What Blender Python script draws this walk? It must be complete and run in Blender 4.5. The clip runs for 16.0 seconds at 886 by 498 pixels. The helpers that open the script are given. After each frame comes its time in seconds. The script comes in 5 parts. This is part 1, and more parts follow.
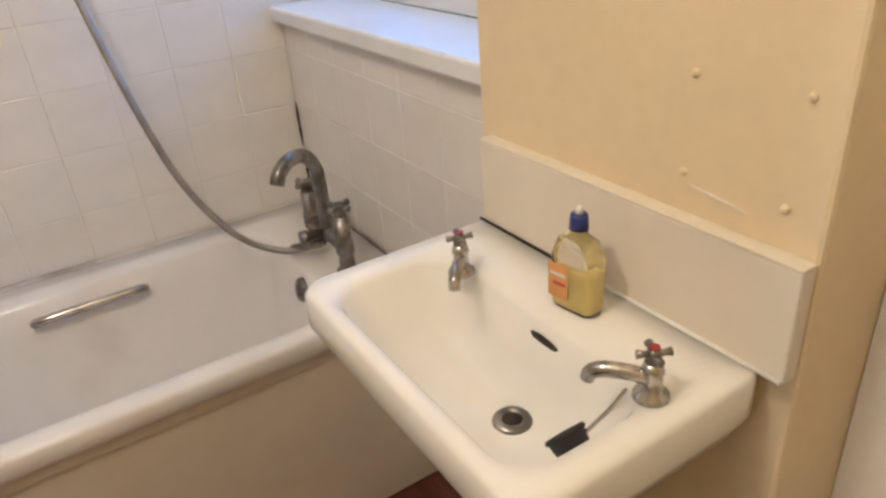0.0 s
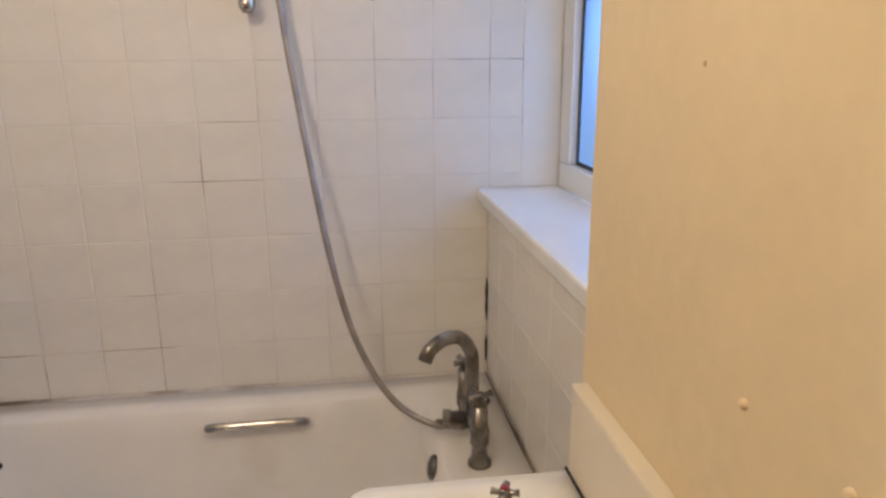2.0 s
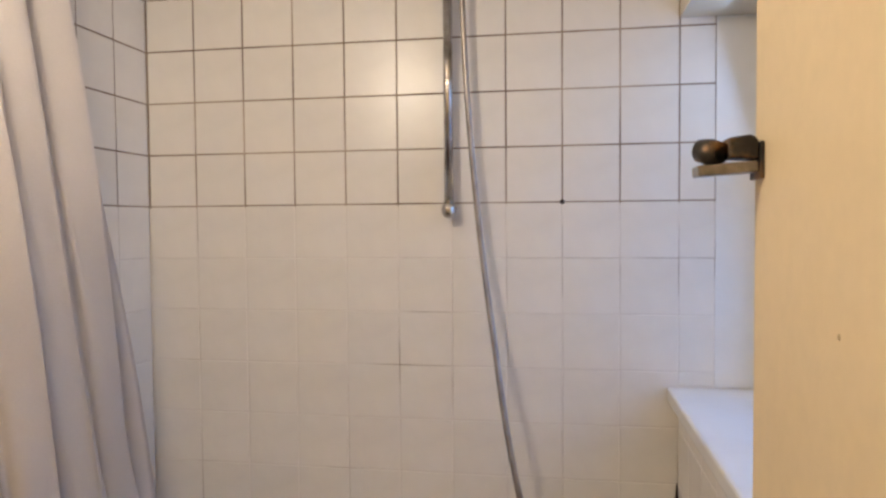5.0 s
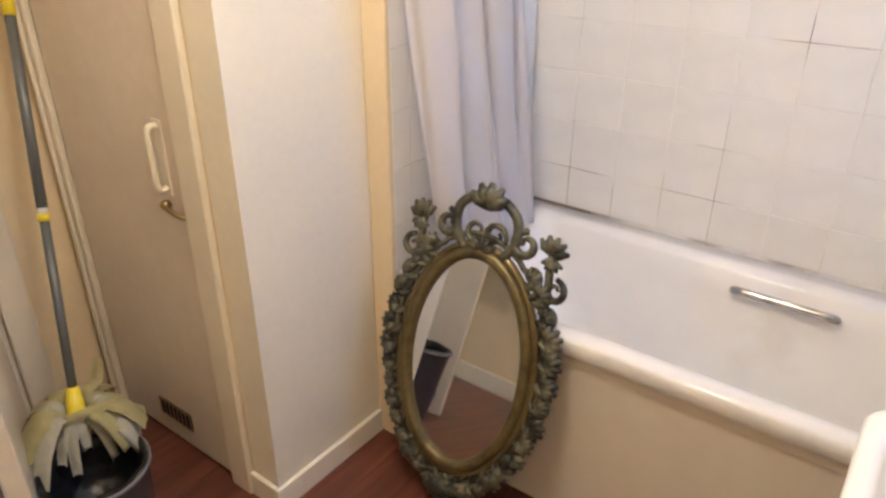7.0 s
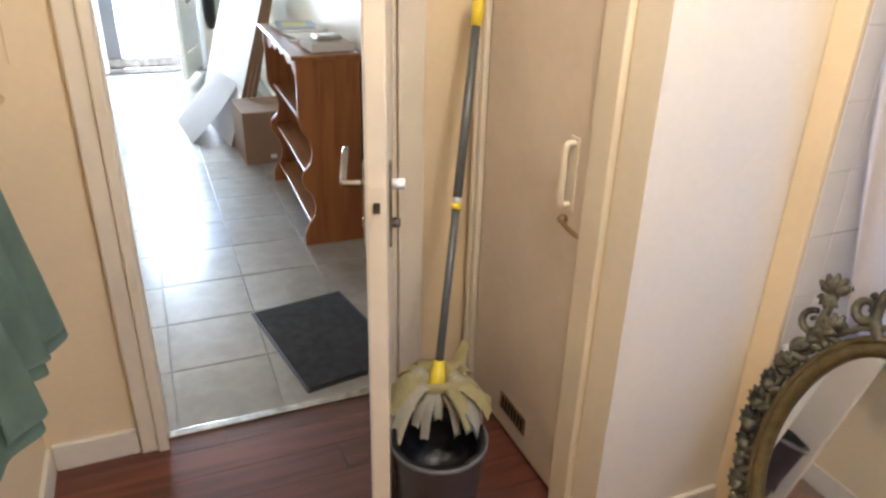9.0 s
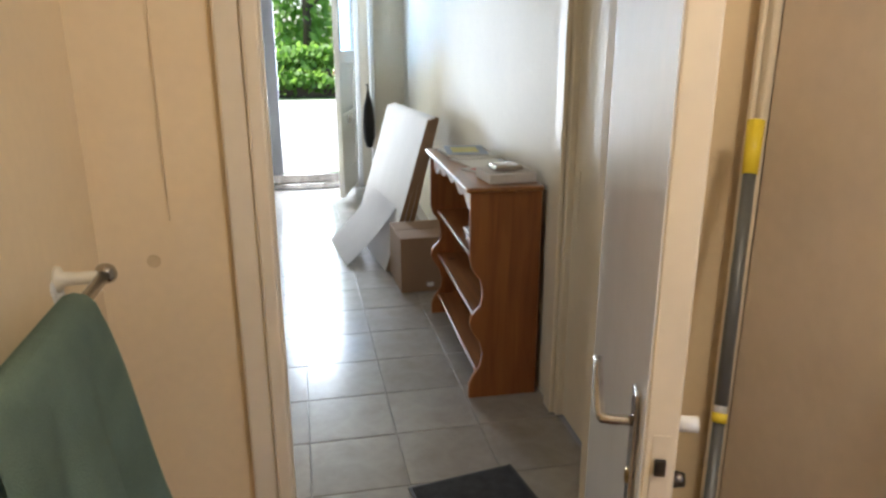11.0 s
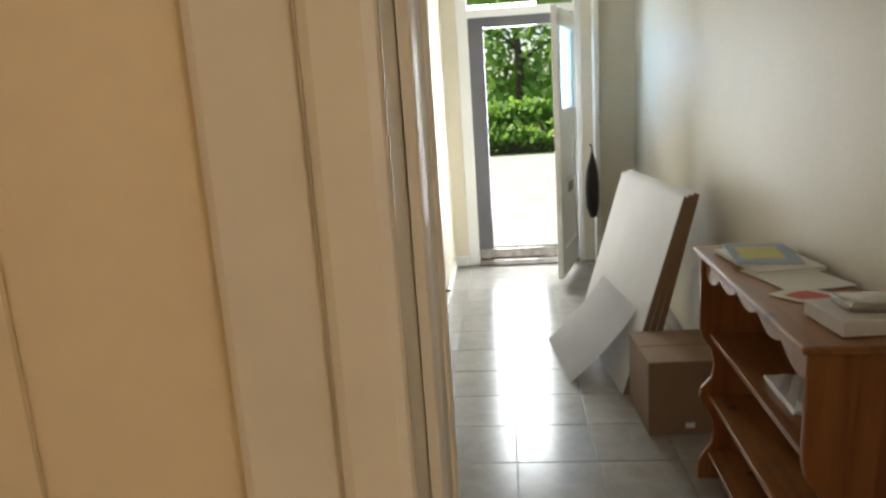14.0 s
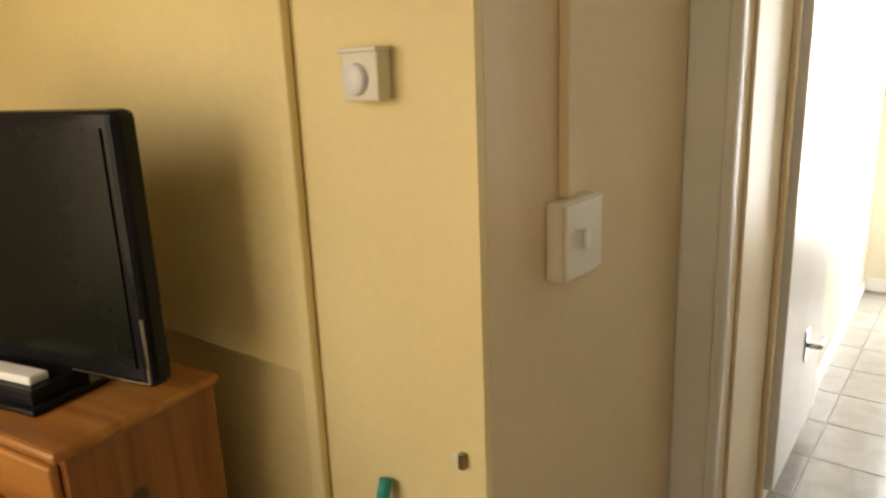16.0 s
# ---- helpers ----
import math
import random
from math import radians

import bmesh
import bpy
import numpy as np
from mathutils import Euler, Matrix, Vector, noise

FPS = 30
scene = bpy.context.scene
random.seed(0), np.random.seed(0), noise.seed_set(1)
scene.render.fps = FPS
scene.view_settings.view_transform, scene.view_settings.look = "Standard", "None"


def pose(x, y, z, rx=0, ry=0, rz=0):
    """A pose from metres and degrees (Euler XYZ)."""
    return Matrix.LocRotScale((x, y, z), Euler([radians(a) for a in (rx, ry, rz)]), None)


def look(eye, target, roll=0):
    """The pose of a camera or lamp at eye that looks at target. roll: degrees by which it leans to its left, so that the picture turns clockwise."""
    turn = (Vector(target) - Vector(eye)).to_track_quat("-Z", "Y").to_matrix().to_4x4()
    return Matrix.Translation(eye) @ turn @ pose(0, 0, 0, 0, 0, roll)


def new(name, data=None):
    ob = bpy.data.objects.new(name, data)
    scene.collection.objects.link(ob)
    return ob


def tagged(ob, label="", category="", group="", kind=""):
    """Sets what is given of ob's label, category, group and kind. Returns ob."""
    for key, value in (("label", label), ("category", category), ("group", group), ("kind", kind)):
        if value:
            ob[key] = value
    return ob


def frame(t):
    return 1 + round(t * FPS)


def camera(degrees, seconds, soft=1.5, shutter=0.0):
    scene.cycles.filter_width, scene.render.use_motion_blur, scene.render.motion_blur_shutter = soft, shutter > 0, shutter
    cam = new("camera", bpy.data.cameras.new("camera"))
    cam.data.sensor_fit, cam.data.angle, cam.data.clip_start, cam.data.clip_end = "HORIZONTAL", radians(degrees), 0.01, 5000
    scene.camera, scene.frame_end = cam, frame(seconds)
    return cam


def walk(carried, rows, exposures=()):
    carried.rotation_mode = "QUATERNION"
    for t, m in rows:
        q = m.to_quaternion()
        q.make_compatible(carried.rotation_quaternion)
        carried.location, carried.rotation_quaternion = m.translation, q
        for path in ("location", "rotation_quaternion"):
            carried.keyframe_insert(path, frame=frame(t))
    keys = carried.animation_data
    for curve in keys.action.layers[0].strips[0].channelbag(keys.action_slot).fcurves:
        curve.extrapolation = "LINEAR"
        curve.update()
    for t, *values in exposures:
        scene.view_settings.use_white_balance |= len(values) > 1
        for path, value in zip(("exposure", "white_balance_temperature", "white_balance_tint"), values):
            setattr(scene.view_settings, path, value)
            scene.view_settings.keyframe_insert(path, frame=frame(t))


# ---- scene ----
cam = camera(64.7, 16.0, soft=2.6)
PATH = [
    (0, (-1.865, 0.669, 1.388), (-0.348, -0.232, 0.447), -4.8),
    (0.5, (-1.837, 0.624, 1.412), (-0.244, -0.112, 0.452), -3.8),
    (1, (-1.855, 0.531, 1.429), (-0.12, -0.019, 0.6), -1.8),
    (1.5, (-1.888, 0.425, 1.452), (-0.034, 0.106, 0.773), 0.7),
    (2, (-1.887, 0.402, 1.472), (0.023, 0.126, 0.943), -0.4),
    (2.5, (-1.904, 0.44, 1.478), (0.019, 0.092, 1.053), -1.0),
    (3, (-1.908, 0.45, 1.537), (0.053, 0.172, 1.259), -0.1),
    (3.2, (-1.912, 0.447, 1.548), (0.05, 0.19, 1.392), -0.1),
    (5.3, (-1.949, 0.316, 1.568), (0.001, 0.752, 1.384), -0.6),
    (5.5, (-1.957, 0.324, 1.561), (-0.04, 0.787, 1.227), -0.3),
    (6, (-1.962, 0.353, 1.537), (-0.184, 0.969, 0.858), 0.3),
    (6.5, (-1.951, 0.388, 1.516), (-0.332, 1.174, 0.642), 0.5),
    (7, (-1.944, 0.435, 1.483), (-0.513, 1.5, 0.578), 0.2),
    (7.5, (-1.969, 0.496, 1.494), (-0.727, 1.729, 0.526), 1.4),
    (8, (-1.973, 0.51, 1.487), (-0.892, 1.882, 0.512), 2.2),
    (8.2, (-1.972, 0.503, 1.467), (-0.985, 1.982, 0.551), 1.1),
    (8.5, (-1.983, 0.526, 1.479), (-1.134, 2.096, 0.578), -0.2),
    (9, (-2.001, 0.534, 1.484), (-1.29, 2.195, 0.626), 1.6),
    (9.2, (-1.988, 0.539, 1.475), (-1.33, 2.245, 0.665), 2.0),
    (11.3, (-2.064, 1.158, 1.486), (-1.776, 3.052, 0.909), 0.3),
    (11.5, (-2.074, 1.222, 1.471), (-1.876, 3.102, 0.818), 0.9),
    (12, (-2.039, 1.446, 1.447), (-2.145, 3.326, 0.773), 0.2),
    (12.5, (-2.008, 1.603, 1.447), (-2.46, 3.439, 0.795), 0.8),
    (13, (-2.019, 1.718, 1.462), (-2.435, 3.576, 0.85), 1.9),
    (13.5, (-2.069, 1.934, 1.491), (-2.336, 3.846, 0.967), 0.8),
    (14, (-2.054, 2.105, 1.523), (-2.25, 4.079, 1.086), -3.8),
    (14.5, (-1.945, 2.335, 1.541), (-2.33, 4.318, 1.163), -5.0),
    (15, (-1.881, 2.59, 1.541), (-2.41, 4.494, 1.134), -5.3),
    (15.5, (-1.905, 2.782, 1.519), (-2.707, 4.566, 1.101), -2.7),
    (16, (-1.977, 2.942, 1.547), (-3.182, 4.461, 1.056), -2.3),
]
EXPOSURE = [(0, 1.25, 6050, 10), (1.5, 1.05, 6350, 11), (3, 0.85, 6550, 12), (5.5, 0.95, 6450, 11), (6.5, 1.55, 6100, 10), (8.5, 2.05, 5550, 11), (9.2, 1.9, 5650, 11), (11.3, 1.15, 6150, 11), (12.5, 1.1, 6550, 11), (13.5, 0.75, 6750, 11), (14, 0.55, 6900, 10), (15, 0.55, 6400, 8), (15.5, 0.55, 6300, 8), (16, 1.35, 7700, 14)]
walk(cam, [(t, look(eye, target, roll)) for t, eye, target, roll in PATH], EXPOSURE)


# ---- world, sun and lamps ----
world = bpy.data.worlds.new("sky")
scene.world = world
world.use_nodes = True
wn = world.node_tree.nodes
sky = wn.new("ShaderNodeTexSky")
sky.sky_type, sky.sun_disc = "NISHITA", False
sky.sun_elevation, sky.sun_rotation = radians(55), radians(-87.8)
world.node_tree.links.new(sky.outputs[0], wn["Background"].inputs[0])
wn["Background"].inputs[1].default_value = 0.15
sun_data = bpy.data.lights.new("sun", "SUN")
sun_data.energy, sun_data.angle, sun_data.color = 5.0, radians(0.5), (1.0, 0.95, 0.88)
sun = new("sun", sun_data)
sun.matrix_world = look((-13, 0.5, 19), (0, 0, 0))


def area_lamp(name, m, w, h, power, colour):
    d = bpy.data.lights.new(name, "AREA")
    d.shape, d.size, d.size_y, d.energy, d.color = "RECTANGLE", w, h, power, colour
    o = new(name, d)
    o.matrix_world = m
    return o


def bulb_lamp(name, p, power, colour, size):
    d = bpy.data.lights.new(name, "POINT")
    d.energy, d.color, d.shadow_soft_size = power, colour, size
    o = new(name, d)
    o.location = p
    return o


bulb_lamp("bathroom_bulb", (-1.40, 1.02, 2.2), 12.5, (1.0, 0.85, 0.66), 0.11)
area_lamp("bath_window_daylight", look((-0.5, -0.26, 1.7), (-0.6, 1.0, 1.3)), 0.9, 0.95, 2.3, (0.36, 0.57, 1.0))
area_lamp("lounge_window_daylight", look((-3.45, 2.40, 1.5), (-3.35, 3.8, 1.1)), 1.15, 1.25, 4.7, (1.0, 0.86, 0.62))
area_lamp("front_door_daylight", look((-2.1, 8.5, 1.3), (-1.9, 4.0, 0.9)), 0.7, 1.9, 68, (0.85, 0.93, 1.0))

# ---- materials ----


def material(name, colour, rough=0.5, metal=0.0, vary=0.08, scale=3.0, fine=60.0, bump=0.05, dark=None, dark_at=(0.55, 0.75), dark_scale=6.0, coat=0.0, piece=0.0):
    """A surface with blotches at two scales, fine relief and, if dark is given, stains of that colour."""
    m = bpy.data.materials.new(name)
    m.use_nodes = True
    n, l = m.node_tree.nodes, m.node_tree.links
    b = n["Principled BSDF"]
    b.inputs["Roughness"].default_value, b.inputs["Metallic"].default_value = rough, metal
    b.inputs["Coat Weight"].default_value = coat
    tc = n.new("ShaderNodeTexCoord")
    big, small = n.new("ShaderNodeTexNoise"), n.new("ShaderNodeTexNoise")
    big.inputs["Scale"].default_value, small.inputs["Scale"].default_value = scale, fine
    big.inputs["Detail"].default_value = small.inputs["Detail"].default_value = 4
    for t in (big, small):
        l.new(tc.outputs["Object"], t.inputs["Vector"])
    mix = n.new("ShaderNodeMix")
    mix.data_type = "RGBA"
    mix.inputs[6].default_value = (*[c * (1 - vary) for c in colour], 1)
    mix.inputs[7].default_value = (*[min(1, c * (1 + vary)) for c in colour], 1)
    half = n.new("ShaderNodeMath")
    half.operation = "MULTIPLY_ADD"
    l.new(small.outputs[0], half.inputs[0])
    half.inputs[1].default_value = 0.4
    l.new(big.outputs[0], half.inputs[2])
    ramp = n.new("ShaderNodeMapRange")
    ramp.inputs[1].default_value, ramp.inputs[2].default_value = 0.5, 0.9
    l.new(half.outputs[0], ramp.inputs[0])
    l.new(ramp.outputs[0], mix.inputs[0])
    out = mix.outputs[2]
    if dark:
        st, rr, mx = n.new("ShaderNodeTexNoise"), n.new("ShaderNodeMapRange"), n.new("ShaderNodeMix")
        st.inputs["Scale"].default_value, st.inputs["Detail"].default_value = dark_scale, 6
        l.new(tc.outputs["Object"], st.inputs["Vector"])
        rr.inputs[1].default_value, rr.inputs[2].default_value = dark_at
        l.new(st.outputs[0], rr.inputs[0])
        mx.data_type = "RGBA"
        l.new(rr.outputs[0], mx.inputs[0])
        l.new(out, mx.inputs[6])
        mx.inputs[7].default_value = (*dark, 1)
        out = mx.outputs[2]
    if piece:
        oi, hv, mr = n.new("ShaderNodeObjectInfo"), n.new("ShaderNodeHueSaturation"), n.new("ShaderNodeMapRange")
        l.new(oi.outputs["Random"], mr.inputs[0])
        mr.inputs[3].default_value, mr.inputs[4].default_value = 1 - piece, 1 + piece
        l.new(mr.outputs[0], hv.inputs["Value"])
        l.new(out, hv.inputs["Color"])
        out = hv.outputs[0]
    l.new(out, b.inputs["Base Color"])
    if bump:
        bp = n.new("ShaderNodeBump")
        bp.inputs["Strength"].default_value, bp.inputs["Distance"].default_value = bump, 0.01
        l.new(half.outputs[0], bp.inputs["Height"])
        l.new(bp.outputs[0], b.inputs["Normal"])
    return m


def wood(name, light, dark, rough=0.45, grain=(14, 1.2, 14), knots=True, piece=0.0, coat=0.0):
    """Wood with grain drawn out along y of the object, and knots."""
    m = bpy.data.materials.new(name)
    m.use_nodes = True
    n, l = m.node_tree.nodes, m.node_tree.links
    b = n["Principled BSDF"]
    b.inputs["Roughness"].default_value, b.inputs["Coat Weight"].default_value = rough, coat
    tc, mp, oi = n.new("ShaderNodeTexCoord"), n.new("ShaderNodeMapping"), n.new("ShaderNodeObjectInfo")
    mp.inputs["Scale"].default_value = grain
    l.new(tc.outputs["Object"], mp.inputs[0])
    ad = n.new("ShaderNodeVectorMath")
    sc = n.new("ShaderNodeVectorMath")
    sc.operation = "SCALE"
    sc.inputs[0].default_value = (37.0, 11.0, 23.0)
    l.new(oi.outputs["Random"], sc.inputs["Scale"])
    l.new(mp.outputs[0], ad.inputs[0])
    l.new(sc.outputs[0], ad.inputs[1])
    no = n.new("ShaderNodeTexNoise")
    no.inputs["Scale"].default_value, no.inputs["Detail"].default_value, no.inputs["Distortion"].default_value = 1.6, 7, 0.7
    l.new(ad.outputs[0], no.inputs["Vector"])
    mr = n.new("ShaderNodeMapRange")
    mr.inputs[1].default_value, mr.inputs[2].default_value = 0.36, 0.68
    l.new(no.outputs[0], mr.inputs[0])
    mx = n.new("ShaderNodeMix")
    mx.data_type = "RGBA"
    l.new(mr.outputs[0], mx.inputs[0])
    mx.inputs[6].default_value, mx.inputs[7].default_value = (*light, 1), (*dark, 1)
    out = mx.outputs[2]
    if knots:
        vo, kr, km = n.new("ShaderNodeTexVoronoi"), n.new("ShaderNodeMapRange"), n.new("ShaderNodeMix")
        vo.inputs["Scale"].default_value = 5.0
        l.new(tc.outputs["Object"], vo.inputs["Vector"])
        kr.inputs[1].default_value, kr.inputs[2].default_value = 0.12, 0.07
        l.new(vo.outputs["Distance"], kr.inputs[0])
        km.data_type = "RGBA"
        l.new(kr.outputs[0], km.inputs[0])
        l.new(out, km.inputs[6])
        km.inputs[7].default_value = (*[c * 0.35 for c in dark], 1)
        out = km.outputs[2]
    if piece:
        hv, pr = n.new("ShaderNodeHueSaturation"), n.new("ShaderNodeMapRange")
        l.new(oi.outputs["Random"], pr.inputs[0])
        pr.inputs[3].default_value, pr.inputs[4].default_value = 1 - piece, 1 + piece
        l.new(pr.outputs[0], hv.inputs["Value"])
        l.new(out, hv.inputs["Color"])
        out = hv.outputs[0]
    l.new(out, b.inputs["Base Color"])
    bp = n.new("ShaderNodeBump")
    bp.inputs["Strength"].default_value, bp.inputs["Distance"].default_value = 0.08, 0.005
    l.new(no.outputs[0], bp.inputs["Height"])
    l.new(bp.outputs[0], b.inputs["Normal"])
    return m


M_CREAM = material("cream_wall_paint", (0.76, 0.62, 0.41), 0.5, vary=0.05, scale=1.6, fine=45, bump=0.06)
M_CREAM_PALE = material("pale_cream_wall_paint", (0.76, 0.69, 0.56), 0.5, vary=0.05, scale=1.6, fine=45, bump=0.06)
M_GLOSS = material("cream_gloss_paint", (0.74, 0.66, 0.52), 0.32, vary=0.05, scale=4, fine=30, bump=0.04)
M_GLOSS_BEIGE = material("beige_gloss_paint", (0.67, 0.57, 0.455), 0.34, vary=0.06, scale=4, fine=30, bump=0.04)
M_GLOSS_SHINY = material("shiny_white_gloss_paint", (0.78, 0.77, 0.74), 0.17, vary=0.04, scale=4, fine=30, bump=0.03)
M_GLOSS_WHITE = material("white_gloss_paint", (0.8, 0.79, 0.75), 0.4, vary=0.04, scale=4, fine=30, bump=0.04)
M_SKIRT = material("off_white_gloss_paint", (0.78, 0.72, 0.6), 0.35, vary=0.06, scale=5, fine=30, bump=0.05, dark=(0.4, 0.33, 0.24), dark_at=(0.66, 0.85))
M_YELLOW = material("yellow_wall_paint", (0.80, 0.66, 0.33), 0.55, vary=0.05, scale=1.6, fine=45, bump=0.06)
M_CORRIDOR = material("corridor_wall_paint", (0.74, 0.68, 0.55), 0.5, vary=0.05, scale=1.3, fine=45, bump=0.06)
M_CEIL = material("ceiling_paint", (0.8, 0.77, 0.7), 0.7, vary=0.04, fine=50, bump=0.08)
M_TILE = material("white_glazed_tile", (0.8, 0.77, 0.73), 0.27, vary=0.03, scale=5, fine=20, bump=0.02, piece=0.015)
M_GROUT = material("old_white_grout", (0.74, 0.70, 0.66), 0.8, vary=0.08, scale=2.2, fine=25, bump=0.2, dark=(0.24, 0.18, 0.13), dark_at=(0.54, 0.66), dark_scale=2.4)
M_GROUT_DIRTY = material("brown_stained_grout", (0.36, 0.285, 0.22), 0.85, vary=0.3, scale=3, fine=25, bump=0.2, dark=(0.16, 0.11, 0.08), dark_at=(0.42, 0.62), dark_scale=2.6)
M_MOULD = material("black_mould", (0.035, 0.025, 0.02), 0.9, vary=0.4, scale=30, fine=90, bump=0.2)
M_TUB = material("white_bath_enamel", (0.82, 0.79, 0.76), 0.12, vary=0.025, scale=3, fine=15, bump=0.01, dark=(0.66, 0.6, 0.53), dark_at=(0.64, 0.9), dark_scale=2.5)
M_PANEL = material("cream_bath_panel", (0.72, 0.65, 0.55), 0.35, vary=0.05, scale=3, fine=20, bump=0.03)
M_CERAMIC = material("white_vitreous_china", (0.83, 0.81, 0.76), 0.08, vary=0.02, scale=4, fine=15, bump=0.008)
M_CHROME = material("worn_chrome", (0.52, 0.49, 0.46), 0.2, 1.0, vary=0.25, scale=14, fine=60, bump=0.04, dark=(0.22, 0.2, 0.18), dark_at=(0.5, 0.75), dark_scale=18)
M_CHROME_DARK = material("tarnished_chrome", (0.30, 0.28, 0.26), 0.3, 1.0, vary=0.35, scale=14, fine=60, bump=0.06, dark=(0.08, 0.07, 0.06), dark_at=(0.5, 0.7), dark_scale=16)
M_HOSE = material("steel_hose", (0.36, 0.33, 0.31), 0.36, 0.9, vary=0.2, scale=20, fine=300, bump=0.1)
M_BLACK = material("black_rubber", (0.02, 0.02, 0.022), 0.5, vary=0.3, fine=80, bump=0.1)
M_BLACK_GLOSS = material("black_gloss_plastic", (0.012, 0.012, 0.013), 0.14, vary=0.2, bump=0.01)
M_SCREEN = material("black_screen", (0.008, 0.01, 0.008), 0.22, vary=0.2, bump=0.0)
M_CURTAIN = material("lilac_white_curtain", (0.87, 0.82, 0.80), 0.6, vary=0.04, scale=4, fine=220, bump=0.08)
M_SILL = material("white_sill_paint", (0.82, 0.82, 0.82), 0.25, vary=0.03, scale=6, fine=30, bump=0.03)
M_UPVC = material("white_plastic", (0.8, 0.8, 0.79), 0.3, vary=0.02, bump=0.01)
M_PLASTIC = material("aged_cream_plastic", (0.72, 0.67, 0.55), 0.35, vary=0.04, bump=0.01)
M_BRONZE = material("dark_bronze_paint", (0.125, 0.115, 0.075), 0.45, 0.3, vary=0.35, scale=18, fine=70, bump=0.25, dark=(0.025, 0.024, 0.018), dark_at=(0.45, 0.62), dark_scale=22)
M_GILT = material("tarnished_gilt", (0.17, 0.130, 0.055), 0.4, 0.55, vary=0.3, scale=14, fine=60, bump=0.12, dark=(0.06, 0.045, 0.02), dark_at=(0.5, 0.7), dark_scale=14)
M_PLANK = wood("mahogany_floor", (0.155, 0.05, 0.03), (0.085, 0.026, 0.016), 0.34, (1.5, 16, 14), knots=False, piece=0.18, coat=0.1)
M_UNDER = material("dark_floor_gap", (0.06, 0.02, 0.012), 0.8, bump=0.1)
M_STONE = material("grey_stone_vinyl", (0.35, 0.33, 0.31), 0.2, vary=0.15, scale=4, fine=22, bump=0.05, dark=(0.22, 0.20, 0.18), dark_at=(0.52, 0.8), dark_scale=5, piece=0.07)
M_STONE_GAP = material("dark_vinyl_joint", (0.30, 0.28, 0.26), 0.4, bump=0.1)
M_PINE = wood("orange_pine", (0.32, 0.115, 0.032), (0.19, 0.058, 0.016), 0.33, (16, 16, 1.1), coat=0.15)
M_PINE_TOP = wood("orange_pine_top", (0.33, 0.14, 0.045), (0.21, 0.08, 0.024), 0.3, (16, 1.1, 16), coat=0.15)
M_PINE_X = wood("orange_pine_cross", (0.46, 0.195, 0.048), (0.29, 0.105, 0.024), 0.3, (1.1, 16, 16), coat=0.15)
M_CARD = material("brown_cardboard", (0.28, 0.18, 0.11), 0.8, vary=0.08, scale=4, fine=120, bump=0.05)
M_WHITEBOARD = material("white_faced_board", (0.70, 0.67, 0.66), 0.6, vary=0.05, scale=3, fine=60, bump=0.03)
M_MAT = material("charcoal_mat", (0.028, 0.028, 0.03), 0.95, vary=0.35, scale=25, fine=350, bump=0.5)
M_TOWEL = material("sage_green_towel", (0.235, 0.33, 0.265), 0.95, vary=0.14, scale=9, fine=420, bump=0.6)
M_BUCKET = material("grey_bucket_plastic", (0.13, 0.13, 0.14), 0.4, vary=0.08, bump=0.03)
M_BAG = material("black_bin_bag", (0.008, 0.008, 0.009), 0.28, vary=0.3, scale=20, fine=60, bump=0.6)
M_MOP = material("dirty_white_mop_cloth", (0.66, 0.62, 0.5), 0.9, vary=0.12, scale=16, fine=160, bump=0.4)
M_MOP_YELLOW = material("yellowed_mop_cloth", (0.62, 0.55, 0.28), 0.9, vary=0.12, scale=16, fine=160, bump=0.4)
M_POLE = material("dark_grey_pole", (0.13, 0.135, 0.13), 0.4, 0.3, vary=0.1, bump=0.02)
M_YELLOW_PLASTIC = material("yellow_plastic", (0.75, 0.58, 0.03), 0.4, vary=0.06, bump=0.02)
M_TEAL = material("teal_plastic", (0.01, 0.28, 0.22), 0.4, vary=0.06, bump=0.02)
M_PAPER = material("white_paper", (0.75, 0.74, 0.7), 0.7, vary=0.05, fine=80, bump=0.03)
M_PAPER_BLUE = material("blue_grey_booklet", (0.3, 0.36, 0.46), 0.5, vary=0.15, bump=0.03)
M_PAPER_YELLOW = material("yellow_green_booklet", (0.6, 0.55, 0.18), 0.5, vary=0.15, bump=0.03)
M_RED = material("red_leaflet", (0.6, 0.09, 0.07), 0.5, vary=0.12, bump=0.03)
M_SOAP = material("amber_liquid_soap", (0.95, 0.78, 0.30), 0.2, vary=0.05, bump=0.01)
M_SOAP_LABEL = material("orange_label", (0.75, 0.36, 0.12), 0.4, vary=0.1, bump=0.01)
M_BLUE_CAP = material("blue_plastic_cap", (0.02, 0.03, 0.2), 0.35, vary=0.1, bump=0.01)
M_REDDOT = material("red_tap_disc", (0.3, 0.03, 0.03), 0.4, bump=0.0)
M_DARKMETAL = material("rusty_black_metal", (0.05, 0.045, 0.04), 0.5, 0.6, vary=0.4, scale=20, bump=0.2, dark=(0.2, 0.11, 0.05), dark_at=(0.5, 0.65), dark_scale=30)
M_BRASS = material("old_brass", (0.32, 0.24, 0.12), 0.35, 1.0, vary=0.25, scale=14, bump=0.1)
M_STAIN = material("brown_wall_stain", (0.58, 0.45, 0.27), 0.7, vary=0.15, bump=0.05)
M_CONCRETE = material("pale_concrete_path", (0.45, 0.43, 0.4), 0.85, vary=0.12, scale=2, fine=60, bump=0.2)
